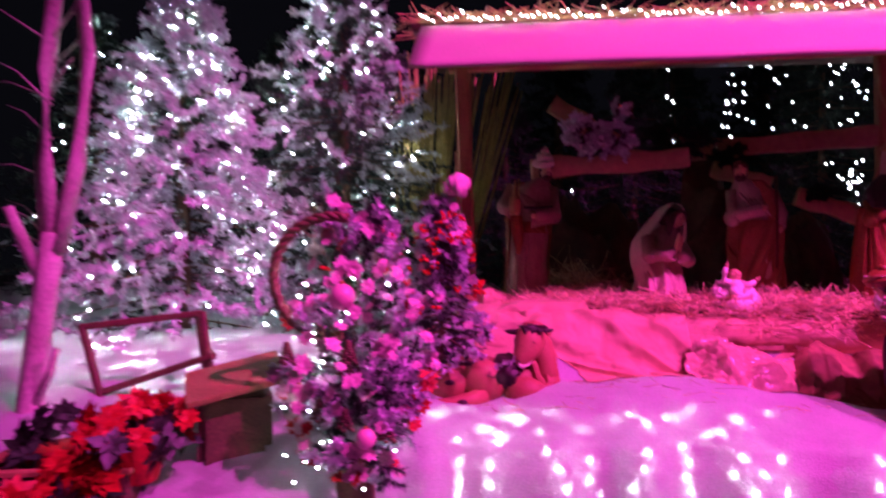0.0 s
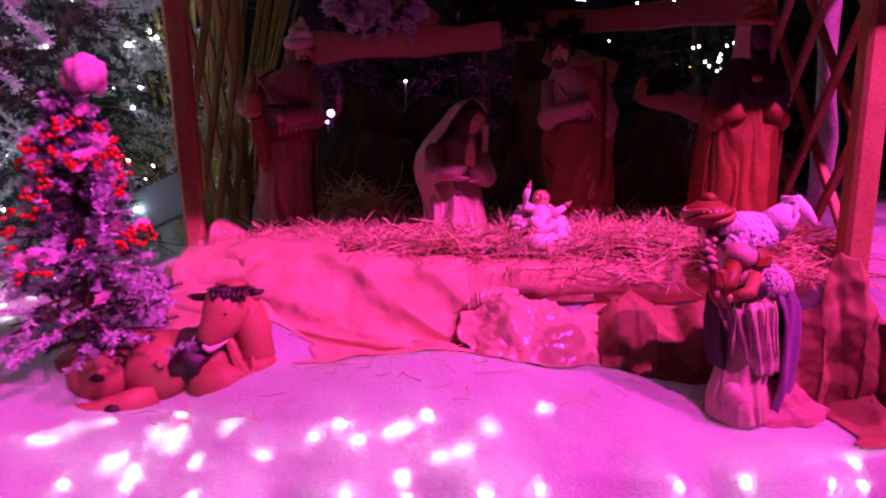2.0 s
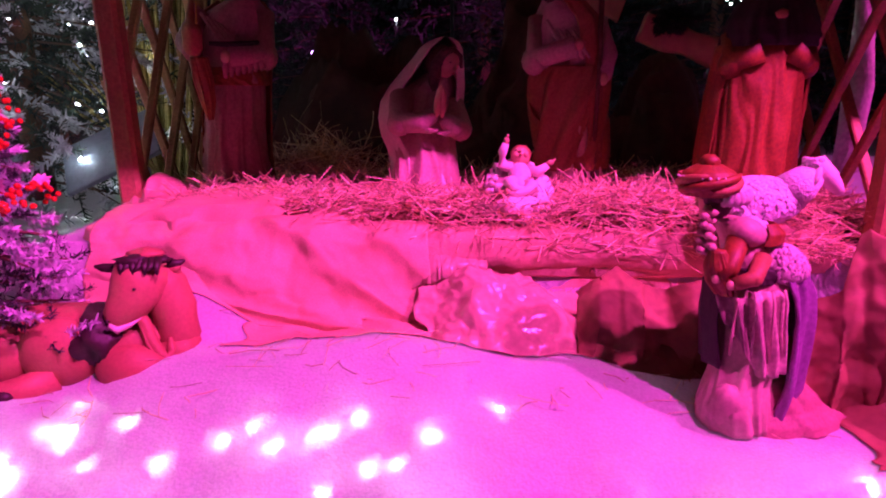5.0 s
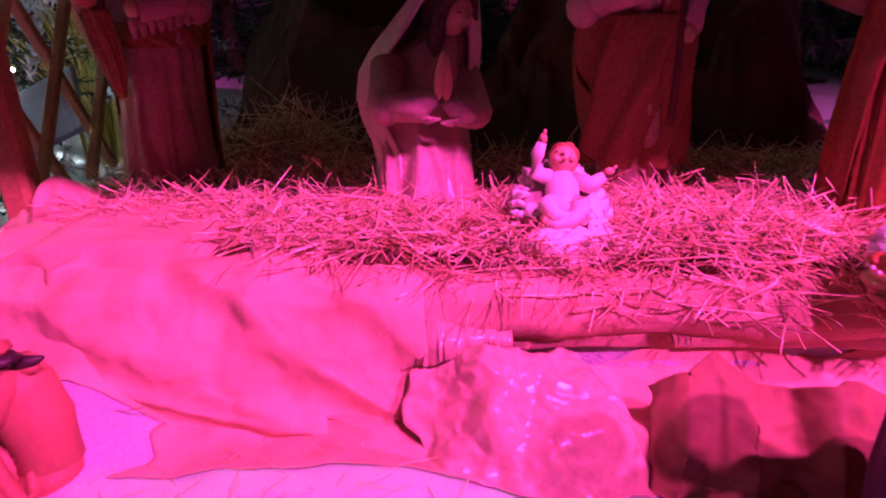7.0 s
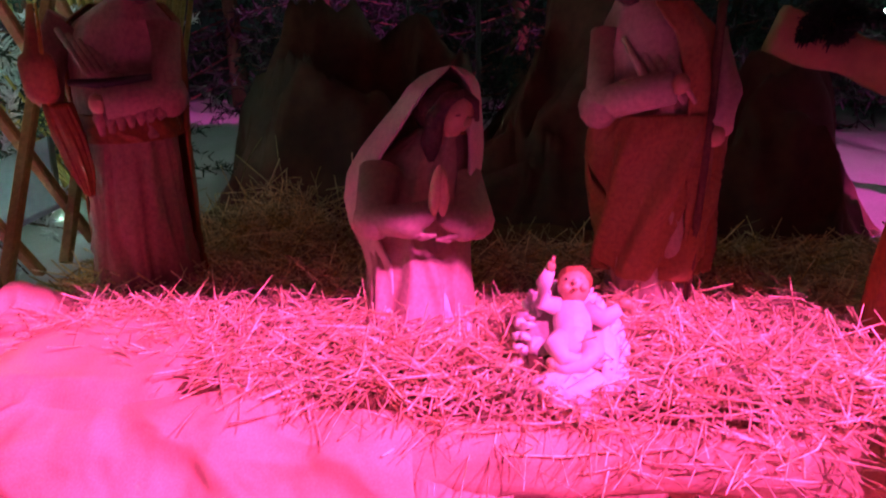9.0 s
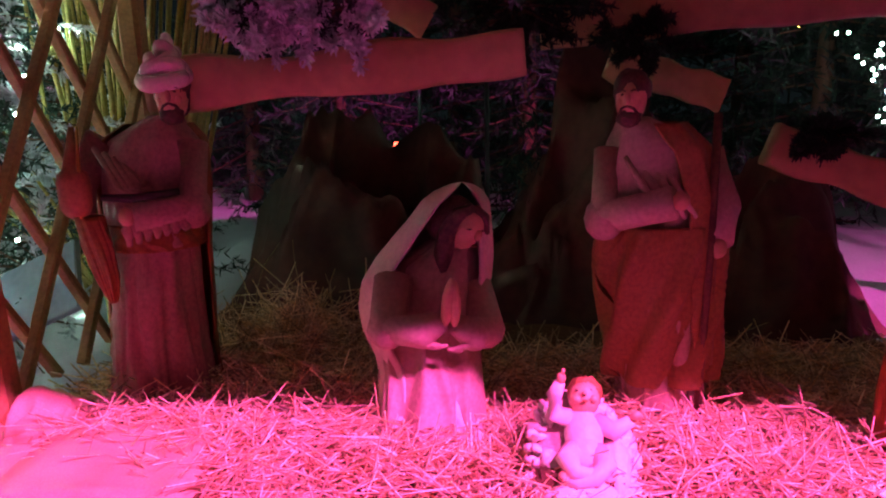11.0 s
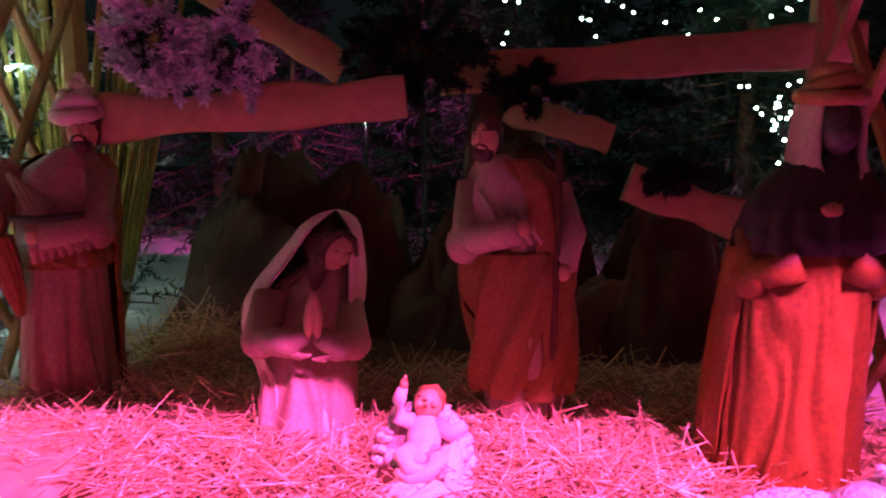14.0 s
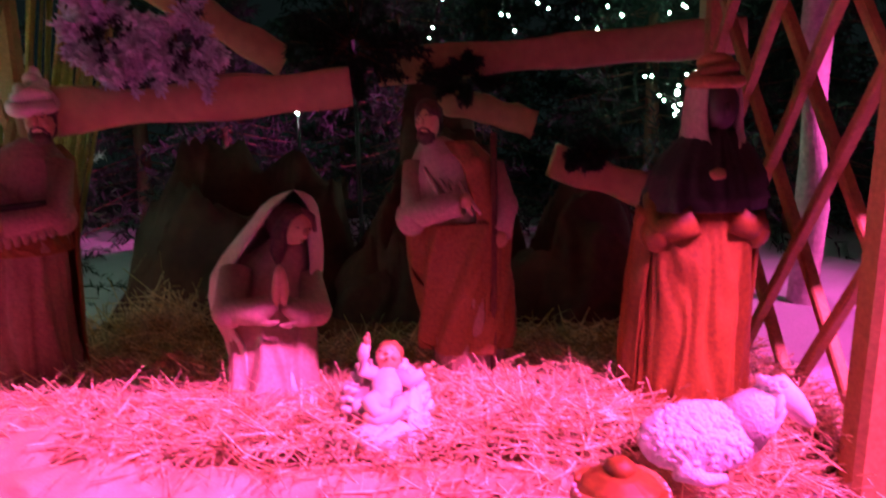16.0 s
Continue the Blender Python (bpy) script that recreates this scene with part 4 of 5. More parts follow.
def dark_king():
    sh = Shape()
    sh.loft([(0, 0, 0, .138, .092), (0, 0, .06, .134, .090), (.005, 0, .18, .128, .084), (.01, 0, .30, .124, .080), (.015, 0, .40, .120, .076), (.02, 0, .46, .108, .07)], ORANGE, 140, 0.10, 11)
    # open coat
    shell(sh, [(0, .02, .0, .150, .10, -28, 208), (.0, .02, .15, .146, .098, -26, 208), (.01, .015, .30, .142, .092, -28, 210), (.02, .01, .42, .138, .088, -30, 214)], ORANGE, fold=0.06, count=9)
    # wide sleeves meeting in front
    for e in (-1, 1):
        limb(sh, [(.02 + e * .100, .0, .44), (.015 + e * .108, -.030, .372), (.012 + e * .040, -.074, .405)], [.032, .036, .030], ORANGE)
    # dark fur mantle with a clasp
    sh.loft([(.02, -.004, .415, .128, .088), (.024, -.004, .440, .132, .092), (.028, -.004, .480, .124, .086), (.032, 0, .520, .100, .070), (.035, 0, .545, .072, .058), (.036, 0, .565, .045, .045)], BLACKROBE, 120, 0.07, 12)
    sh.ball((0.005, -.092, .485), (.018, .008, .011), BROWNROBE, 14, 0.2)
    # pale hood rolled round the dark face
    sh.ball((.038, -.030, .605), (.036, .038, .048), DARKSKIN, 20)
    sh.ball((.034, -.066, .598), (.007, .008, .012), DARKSKIN, 10)
    shell(sh, [(.038, .0, .525, .074, .068, -70, 250), (.038, .0, .56, .062, .060, -56, 236), (.038, .0, .60, .058, .058, -50, 230), (.038, .0, .64, .052, .054, -52, 232), (.038, .0, .665, .034, .036, -64, 244), (.038, .0, .676, .010, .012, -70, 250)],
          GREYROBE, 50, 0.010, 0.04, 6)
    for k in range(3):
        R = .050 - .012 * k
        sh.tube([(.038 + R * math.cos(2 * math.pi * j / 20), -.004 + R * math.sin(2 * math.pi * j / 20), .652 + .016 * k + .006 * math.sin(2 * math.pi * j / 20 + 2 * k)) for j in range(21)], .012, BROWNROBE, 10)
    return sh


def kneeling_king():
    sh = Shape()
    # train of the cape spread on the snow
    sh.loft([(.055, .015, -.01, .150, .090), (.055, .015, .008, .146, .086), (.050, .015, .030, .112, .070), (.045, .012, .065, .078, .056), (.040, .010, .09, .050, .045)], MAUVE, 80, 0.10, 5)
    # gown over the bent knee, drawn in at the belt
    sh.loft([(-.022, -.020, .0, .062, .060), (-.030, -.028, .045, .060, .060), (-.026, -.024, .09, .052, .056), (-.006, -.014, .15, .058, .054), (.002, -.006, .21, .062, .054), (.0, 0, .27, .062, .056),
             (-.006, 0, .31, .052, .050), (-.030, 0, .355, .036, .036), (-.06, 0, .395, .026, .026)], GOWN, 110, 0.11, 6)
    sh.ball((-.044, -.056, .052), (.038, .034, .050), GOWN, 28, 0.14, (10, -12, 0))
    # cape bulging over the back, deep folds to the ground
    shell(sh, [(.036, .010, .004, .046, .062, -88, 190), (.042, .010, .07, .058, .068, -86, 190), (.043, .010, .15, .064, .072, -84, 188), (.040, .010, .22, .068, .074, -82, 186), (.036, .010, .26, .070, .070, -84, 184), (.030, .008, .30, .058, .060, -90, 180), (.014, .006, .335, .040, .046, -95, 178)],
          PURPLE, 90, 0.006, 0.13, 9)
    shell(sh, [(-.046, .0, .12, .036, .058, 100, 232), (-.048, .0, .16, .038, .058, 98, 228), (-.05, .0, .22, .042, .056, 96, 226), (-.042, .0, .28, .046, .056, 96, 222)], BLACKROBE, 30, 0.005, 0.10, 6)
    # belt and hanging striped sash with a hem
    sh.loft([(-.012, .0, .282, .056, .060), (-.012, .0, .295, .059, .063), (-.012, .0, .310, .056, .060)], BLACKROBE, 50, 0.05, 7)
    shell(sh, [(-.004, -.018, .118, .056, .064, -100, -36), (-.008, -.016, .16, .060, .066, -122, -40), (-.014, -.012, .21, .064, .066, -142, -44), (-.020, -.008, .262, .070, .066, -156, -46), (-.020, -.004, .272, .060, .058, -156, -46)], STRIPE, 60, 0.005, 0.12, 15)
    for k in range(4):
        a = radians(-132 + 26 * k)
        x0, y0 = -.018 + .068 * math.cos(a), -.012 + .072 * math.sin(a)
        sh.tube([(x0, y0, .278), (x0 + .003, y0 - .006, .255), (x0 + .002 * k, y0 - .004, .20), (x0 + .004 * k, y0 - .002, .155)], [.002, .003, .003, .002], STRIPE if k % 2 else GOWN, 8)
    # tufted sheepskin over the shoulder
    rng = random.Random(4)
    sh.ball((.034, -.006, .308), (.056, .058, .042), FLEECE, 28, 0.10, (0, 14, 0))
    for k in range(230):
        d = Vector((rng.gauss(0, 1), rng.gauss(-0.6, 1), rng.gauss(0.2, 1))).normalized()
        sh.ball((.034 + .054 * d.x, -.006 + .056 * d.y, .308 + .040 * d.z - .012 * d.x), (.005, .004, .008), FLEECE, 6, turn=(rng.uniform(-40, 40), rng.uniform(-40, 40), rng.uniform(0, 90)))
    # hood folds and ribbed collar
    sh.ball((-.034, -.024, .372), (.036, .034, .026), GOWN, 20, 0.10, (0, 18, 0))
    shell(sh, [(-.006, -.01, .350, .042, .040, -100, 40), (.0, -.012, .370, .038, .036, -95, 35), (-.004, -.012, .388, .024, .026, -90, 30)], ORANGE, 30, 0.004, 0.06, 5)
    for k in range(9):
        a = radians(-160 + 16 * k)
        sh.ball((-.066 + .032 * math.cos(a), -.012 + .036 * math.sin(a), .430 + .001 * k), (.007, .010, .013), FLEECE, 10, turn=(0, 0, -160 + 16 * k))
    # arms holding a folded gift
    limb(sh, [(-.05, -.03, .36), (-.072, -.055, .315), (-.092, -.060, .300)], [.020, .017, .013], ORANGE, SKIN, .009)
    limb(sh, [(-.01, -.045, .33), (-.035, -.072, .300), (-.070, -.074, .290)], [.016, .015, .012], BROWNROBE, SKIN, .009)
    sh.loft([(-.070, -.04, .262, .016, .018), (-.078, -.042, .285, .026, .024), (-.086, -.044, .315, .026, .024), (-.092, -.044, .345, .014, .016)], ORANGE, 40, 0.16, 9)
    # face turned away, beard, turban with a beaded crown
    head(sh, (-.095, -.01, .428), .032, SKIN, HAIR, False, -150)
    for k in range(16):
        u = k / 15
        sh.ball((-.112 + .010 * math.sin(k * 2.1), -.040 + .006 * math.cos(k * 1.7), .415 - .075 * u), (.009, .008, .007), GOWN, 10, 0.5)
    sh.loft([(-.102, -.01, .438, .044, .044), (-.102, -.01, .452, .052, .050), (-.103, -.01, .466, .051, .050), (-.104, -.01, .480, .042, .042), (-.105, -.01, .492, .022, .024)], ORANGE, 60, 0.05, 9)
    for k in range(4):
        a0 = 1.5 * k
        pts = [(-.103 + .050 * math.cos(a0 + j * 0.28), -.01 + .049 * math.sin(a0 + j * 0.28), .446 + .003 * j) for j in range(11)]
        sh.tube(pts, [.003, .006, .008, .008, .008, .008, .008, .008, .008, .006, .003], BROWNROBE if k % 2 else ORANGE, 8)
    for k in range(26):
        a = 2 * math.pi * k / 26
        sh.ball((-.103 + .052 * math.cos(a), -.01 + .051 * math.sin(a), .472), .0030, IVORY, 6)
    sh.ball((-.104, -.01, .496), (.018, .018, .014), ORANGE, 16, 0.15)
    return sh


def lying_sheep():
    sh = Shape()
    sh.ball((0, 0, .055), (.108, .062, .056), WOOL, 26, 0.10, freq=4)
    rng = random.Random(8)
    for k in range(600):
        th, a = rng.uniform(0.15, 2.2), rng.uniform(0, 6.283)
        d = Vector((math.sin(th) * math.cos(a), math.sin(th) * math.sin(a), math.cos(th)))
        sh.ball((d.x * .102, d.y * .059, .056 + d.z * .052), (.009, .008, .006), WOOL, 6, turn=(rng.uniform(0, 180), rng.uniform(0, 180), 0))
    sh.tube([(.070, -.005, .070), (.105, -.010, .098), (.126, -.014, .120)], [.048, .040, .030], WOOL, 16)
    sh.tube([(.112, -.014, .134), (.132, -.018, .134), (.156, -.024, .112), (.180, -.028, .086), (.190, -.030, .076)], [.018, .027, .023, .015, .009], IVORY, 16)
    sh.ball((.150, -.040, .122), (.003, .002, .003), HAIR, 8)
    for s in (-1, 1):
        sh.ball((.116, -.016 + s * .026, .118), (.008, .010, .022), IVORY, 10, turn=(s * 14, 24, 0))
    sh.tube([(-.06, -.040, .03), (-.02, -.054, .012), (.02, -.050, .008)], [.022, .012, .007], WOOL, 10)
    for k in range(40):
        a = rng.uniform(0, 6.283)
        sh.ball((.122 + .018 * math.cos(a), -.015 + .02 * math.sin(a), .146 + rng.uniform(-.008, .006)), (.008, .008, .006), WOOL, 6)
    return sh


def lying_cow():
    sh = Shape()
    # barrel, haunch and hind leg
    sh.ball((-.10, .03, .055), (.22, .10, .085), COW, 30, 0.06)
    sh.ball((-.035, -.055, .060), (.082, .055, .076), COW, 28, 0.03)
    sh.ball((-.16, -.05, .050), (.085, .06, .070), COW, 24, 0.05)
    sh.tube([(-.03, -.085, .02), (-.09, -.115, .002), (-.16, -.135, -.004), (-.20, -.13, -.004)], [.030, .030, .022, .018], COW, 14)
    sh.ball((-.105, -.145, .004), (.020, .013, .012), COWDARK, 8)
    sh.ball((-.150, -.105, .065), (.020, .010, .010), COWDARK, 8, 0.3)
    # shoulder, dark saddle patch, folded foreleg, chest
    sh.ball((.085, .01, .055), (.095, .085, .080), COW, 26, 0.04)
    sh.ball((.046, -.012, .086), (.062, .088, .062), COWDARK, 30, 0.34, (0, 10, 0), 2.2)
    sh.ball((.115, -.062, .020), (.078, .050, .060), COW, 26, 0.05, (0, 8, 0))
    sh.ball((.190, .0, .040), (.052, .055, .050), COW, 20, 0.05)
    sh.tube([(.13, -.075, .015), (.165, -.095, .0), (.120, -.115, -.006)], [.034, .024, .018], COW, 14)
    # neck rising from the chest, loose throat with a pale edge
    sh.tube([(.185, .0, .02), (.188, .005, .075), (.178, .012, .130), (.158, .015, .180), (.145, .012, .215)], [.038, .046, .050, .052, .044], COW, 24)
    sh.tube([(.132, -.042, .138), (.142, -.048, .118), (.150, -.050, .085), (.168, -.054, .055), (.186, -.052, .040), (.190, -.046, .060), (.186, -.040, .085)], [.010, .013, .014, .014, .012, .010, .005], COW, 12)
    sh.tube([(.128, -.052, .134), (.140, -.058, .112), (.148, -.062, .082), (.166, -.066, .050), (.184, -.063, .034)], [.003, .004, .004, .005, .004], COW, 10)
    # head: broad brow narrowing to the muzzle
    rows = [((.142, -.006, .238), .046, .034), ((.134, -.018, .214), .057, .046), ((.124, -.030, .186), .054, .048), ((.110, -.044, .160), .043, .040), ((.096, -.055, .141), .034, .031), ((.086, -.062, .130), .027, .024), ((.080, -.066, .124), .015, .014)]
    rings = []
    for i, (c, w, d) in enumerate(rows):
        ax = (Vector(rows[min(i + 1, len(rows) - 1)][0]) - Vector(rows[max(i - 1, 0)][0])).normalized()
        side = Vector((.90, .42, .05))
        side = (side - ax * side.dot(ax)).normalized()
        out = ax.cross(side)
        rings.append([tuple(Vector(c) + side * w * math.cos(2 * math.pi * j / 26) + out * d * math.sin(2 * math.pi * j / 26)) for j in range(26)])
    sh.rings(rings, COW)
    sh.tube([(.084, -.078, .126), (.100, -.080, .116), (.120, -.066, .124), (.138, -.050, .136)], [.007, .008, .006, .004], VEIL, 10)
    sh.ball((.087, -.091, .138), (.004, .003, .005), COWDARK, 8)
    sh.ball((.082, -.048, .188), (.005, .004, .005), COWDARK, 8)
    sh.ball((.140, -.074, .200), (.004, .003, .003), COWDARK, 8)
    # forelock, horns, ears
    sh.ball((.140, -.022, .247), (.050, .030, .014), COWDARK, 18, 0.4, (0, 4, 20), 4)
    sh.ball((.142, -.006, .258), (.036, .026, .012), COW, 14, 0.3)
    for k in range(7):
        x = .105 + .012 * k
        sh.tube([(x, -.035, .250), (x + .004, -.056, .240), (x + .006 * (-1) ** k, -.062, .226 + .006 * (k % 2))], [.009, .007, .002], COWDARK, 8)
    sh.tube([(.100, -.016, .232), (.078, -.020, .230), (.056, -.022, .232), (.040, -.022, .235)], [.012, .0105, .009, .003], COWDARK, 12)
    sh.tube([(.180, .0, .234), (.200, .006, .232), (.214, .008, .238)], [.011, .009, .003], COWDARK, 10)
    sh.ball((.086, -.014, .205), (.012, .010, .026), COWDARK, 12, turn=(0, 15, 0))
    sh.ball((.186, .004, .222), (.022, .010, .012), COW, 12, turn=(0, -15, 0))
    return sh


def infant_on_bed():
    sh = Shape()
    rng = random.Random(12)
    t = radians(38)

    def lay(u, w, h):
        return (u, w * math.cos(t) - h * math.sin(t), w * math.sin(t) + h * math.cos(t))

    # padded oval bed with a frilled rim of petals, leaning back
    sh.ball(lay(0, .050, -.012), (.090, .122, .030), PINKCLOTH, 30, 0.10, (38, 0, 0))
    for ringno, (R, lift, size) in enumerate(((1.0, -.004, .021), (0.88, .010, .017))):
        count = 34 - 6 * ringno
        for k in range(count):
            a = 2 * math.pi * (k + 0.4 * ringno) / count
            c = lay(.094 * R * math.cos(a), .050 + .128 * R * math.sin(a), lift + .006 * math.sin(7 * a))
            q = size * rng.uniform(0.75, 1.2)
            sh.ball(c, (q, q * 0.85, q * 0.42), IVORY, 12, 0.75, (38 + rng.uniform(-50, 50), rng.uniform(-50, 50), math.degrees(a) + rng.uniform(-40, 40)), 3.4)
    # smooth cushion below the legs and folded cloth beside
    sh.ball(lay(-.004, -.030, .016), (.074, .040, .030), IVORY, 26, 0.10, (38, 0, 6))
    sh.ball(lay(.058, .030, .016), (.026, .056, .024), IVORY, 20, 0.40, (38, 0, -8))
    sh.ball(lay(-.062, .045, .014), (.018, .022, .016), IVORY, 14, 0.5, (38, 0, 20))
    # child: body, crossed legs, head, raised and spread arms
    sh.ball(lay(.004, .085, .032), (.036, .054, .030), CHILD, 26, 0.04, (38, 0, -6))
    sh.ball(lay(.002, .052, .036), (.034, .034, .027), CHILD, 20, 0.03, (38, 0, 0))
    sh.tube([lay(-.018, .052, .036), lay(-.034, .030, .058), lay(-.020, .006, .052), lay(.006, .004, .050), lay(.026, .012, .050)], [.022, .021, .016, .012, .009], CHILD, 16)
    sh.tube([lay(.022, .050, .036), lay(.034, .018, .052), lay(.012, -.004, .050), lay(-.018, -.010, .046), lay(-.038, -.004, .046)], [.022, .020, .015, .011, .008], CHILD, 16)
    sh.ball(lay(-.044, .0, .050), (.009, .013, .008), SKIN, 10)
    sh.ball(lay(.010, .152, .048), (.030, .030, .034), SKIN, 24, 0.02)
    sh.ball(lay(.013, .166, .042), (.0335, .0300, .0335), BROWNROBE, 24, 0.22, freq=5)
    sh.ball(lay(.007, .146, .083), (.005, .005, .005), SKIN, 8)
    for e in (-1, 1):
        sh.ball(lay(.006 + e * .013, .155, .0765), (.0035, .0025, .003), HAIR, 6)
        sh.ball(lay(.008 + e * .016, .140, .071), (.009, .009, .008), SKIN, 10)
    sh.ball(lay(.007, .133, .0775), (.006, .003, .003), BROWNROBE, 8)
    sh.tube([lay(-.022, .118, .036), lay(-.050, .124, .046), (-.050, .066, .150), (-.040, .062, .178)], [.019, .018, .015, .010], CHILD, 14)
    sh.ball((-.038, .061, .187), (.009, .007, .012), SKIN, 10)
    sh.tube([(-.036, .060, .194), (-.034, .060, .206)], [.004, .003], SKIN, 8)
    sh.tube([lay(.030, .112, .034), lay(.060, .088, .044), lay(.090, .102, .058)], [.019, .018, .011], CHILD, 14)
    sh.ball(lay(.100, .110, .064), (.012, .008, .009), SKIN, 10)
    sh.tube([lay(.106, .112, .066), lay(.116, .120, .070)], [.004, .003], SKIN, 8)
    # dark box below and beside, put in for the shaded gap in the straw
    sh.box((-.006, .045, -.005), (.165, .14, .075), OLDWOOD, (0, 0, 0))
    return sh


thing("king_statue", standing_king(), "painted plaster king in mauve robe holding a golden vessel on straw", "statue", pose(0.398, 3.13, 0.985) @ Matrix.Diagonal((0.84, 0.95, 1, 1)))
thing("bearded_statue", bearded_man(), "painted plaster bearded man in brown mantle standing on straw", "statue", pose(1.385, 3.06, 0.985) @ Matrix.Diagonal((0.88, 0.95, 1, 1)))
thing("kneeling_woman_statue", kneeling_woman(), "plaster kneeling woman in pale veil with joined palms", "statue", pose(0.955, 3.02, 0.985, 0, 0, 14))
thing("dark_king_statue", dark_king(), "plaster king in orange robe with dark fur mantle", "statue", pose(1.80, 2.84, 0.975) @ Matrix.Diagonal((0.86, 0.95, 1, 1)))
thing("kneeling_king_statue", kneeling_king(), "plaster kneeling king in purple cape with sheepskin and turban", "statue", pose(1.575, 2.31, 0.665))
thing("sheep_statue", lying_sheep(), "white plaster sheep lying on the straw", "statue", pose(1.712, 2.60, 0.985, 0, 0, 4) @ Matrix.Diagonal((0.94, 1, 1, 1)))
thing("cow_statue", lying_cow(), "reddish-brown plaster cow with dark patches lying on snow", "statue", pose(0.245, 2.49, 0.705))
thing("infant_statue", infant_on_bed(), "ivory plaster infant lying on frilled bedding", "statue", pose(1.200, 2.762, 1.018) @ Matrix.Scale(0.80, 4))


# ---------- plants, crates and ornaments ----------
def flower(sh, c, r, mat, rng, petals=7):
    """Layered pointed petals round a centre, facing a random way."""
    q = Euler((rng.uniform(0.3, 1.7), rng.uniform(-0.6, 0.6), rng.uniform(-0.9, 0.9))).to_matrix()
    for ring, (k, lift) in enumerate(((1.0, 0.12), (0.62, 0.35))):
        for i in range(petals):
            a = 2 * math.pi * (i + 0.5 * ring) / petals + rng.uniform(-0.15, 0.15)
            d, s = Vector((math.cos(a), math.sin(a), 0)), Vector((-math.sin(a), math.cos(a), 0))
            L = r * k * rng.uniform(0.85, 1.15)
            pts = [Vector((0, 0, 0)), d * L * 0.5 + s * L * 0.28 + Vector((0, 0, L * lift)), d * L + Vector((0, 0, L * lift * 0.6)),
                   d * L * 0.5 - s * L * 0.28 + Vector((0, 0, L * lift)), d * L * 0.5 + Vector((0, 0, L * lift * 0.55))]
            sh.add([Vector(c) + q @ p for p in pts], [(0, 1, 4), (1, 2, 4), (2, 3, 4), (3, 0, 4)], mat)


rng = random.Random(41)
for k in range(46):
    sh = Shape()
    z = rng.uniform(0.22, 0.56)
    a = rng.uniform(-2.6, 0.6)
    R = 0.19 * (1 - z / 0.70) + 0.035
    for m in range(5):
        sh.ball((R * math.cos(a) + rng.uniform(-.014, .014), R * math.sin(a) + rng.uniform(-.014, .014), z + rng.uniform(-.012, .012)), 0.006, BERRY, 8)
    part("berry_sprig", sh, small)
rose = Shape()
for k in range(26):
    a, u = k * 2.4, k / 26
    rose.ball((0.06 + 0.035 * u * math.cos(a), -0.03 + 0.03 * u * math.sin(a), 0.665 - 0.02 * u + 0.012 * math.sin(k)), (0.020, 0.020, 0.026), PINK, 8, 0.2)
part("rose", rose, small, "pale fabric rose")
for k in range(24):
    sh = Shape()
    z, a = rng.uniform(0.15, 0.62), rng.uniform(-3, 0.8)
    R = 0.19 * (1 - z / 0.70) + 0.03
    flower(sh, (R * math.cos(a), R * math.sin(a), z), 0.022, PINK, rng, 9)
    part("blossom", sh, small)

bouquet = thing("flower_arrangement", None, "tall arrangement of frosted twigs, blossoms, baubles and a wicker hoop", "flower arrangement", pose(-0.13, 1.90, 0.55))
sh = Shape()
sh.loft([(0, 0, -0.06, .05, .05), (0, 0, 0.0, .055, .055), (0, 0, .10, .045, .045), (0, 0, .14, .04, .04)], OLDWOOD, 20)
part("stand", sh, bouquet, "dark turned wooden stand")
r7 = np.random.RandomState(77)
twigs = []
for k in range(70):
    a, z = r7.uniform(0, 6.28), r7.uniform(0.10, 0.74)
    R = 0.20 * (1 - abs(z - 0.35) / 0.62)
    twigs.append(((0.02 * math.cos(a), 0.02 * math.sin(a), z - 0.05), (R * math.cos(a), R * math.sin(a), z + r7.normal(0, 0.05))))
part("foliage", needle_mass(twigs, r7, GREEN, FLOCK, 0.6, (0.010, 0.022), 0.0022, 50, 8), bouquet, "dark and frosted fir sprigs")
sh = Shape()
for k in range(3):
    pts = []
    for j in range(33):
        a = radians(75 + 205 * j / 32)
        R = 0.155 + 0.008 * math.cos(j * 1.3 + k * 2.1)
        pts.append((-0.04 + R * math.cos(a), -0.10 + 0.010 * math.sin(j * 1.3 + k * 2.1), 0.60 + R * math.sin(a)))
    sh.tube(pts, 0.008, WICKER, 6)
part("hoop", sh, bouquet, "brown twisted wicker hoop")
for k in range(130):
    sh = Shape()
    a, z = rng.uniform(-3.3, 0.3), rng.uniform(0.06, 0.80)
    R = 0.22 * (1 - abs(z - 0.36) / 0.62)
    kind = rng.random()
    flower(sh, (R * math.cos(a), R * math.sin(a), z), rng.uniform(0.016, 0.03), PINK if kind < 0.84 else RED, rng, 9)
    part("blossom", sh, bouquet)
for c, r in (((0.0, -0.16, 0.55), 0.034), ((-0.12, -0.12, 0.30), 0.026), ((0.10, -0.12, 0.42), 0.028), ((0.06, -0.16, 0.20), 0.026)):
    sh = Shape()
    sh.ball(c, r, BAUBLE, 20)
    ball = part("bauble", sh, bouquet, "pale pink matt bauble")
    sh = Shape()
    sh.tube([(c[0], c[1], c[2] + r * 0.95), (c[0], c[1], c[2] + r * 1.18)], [r * 0.22, r * 0.2], GOLD, 10)
    part("cap", sh, ball, "small gilt cap")
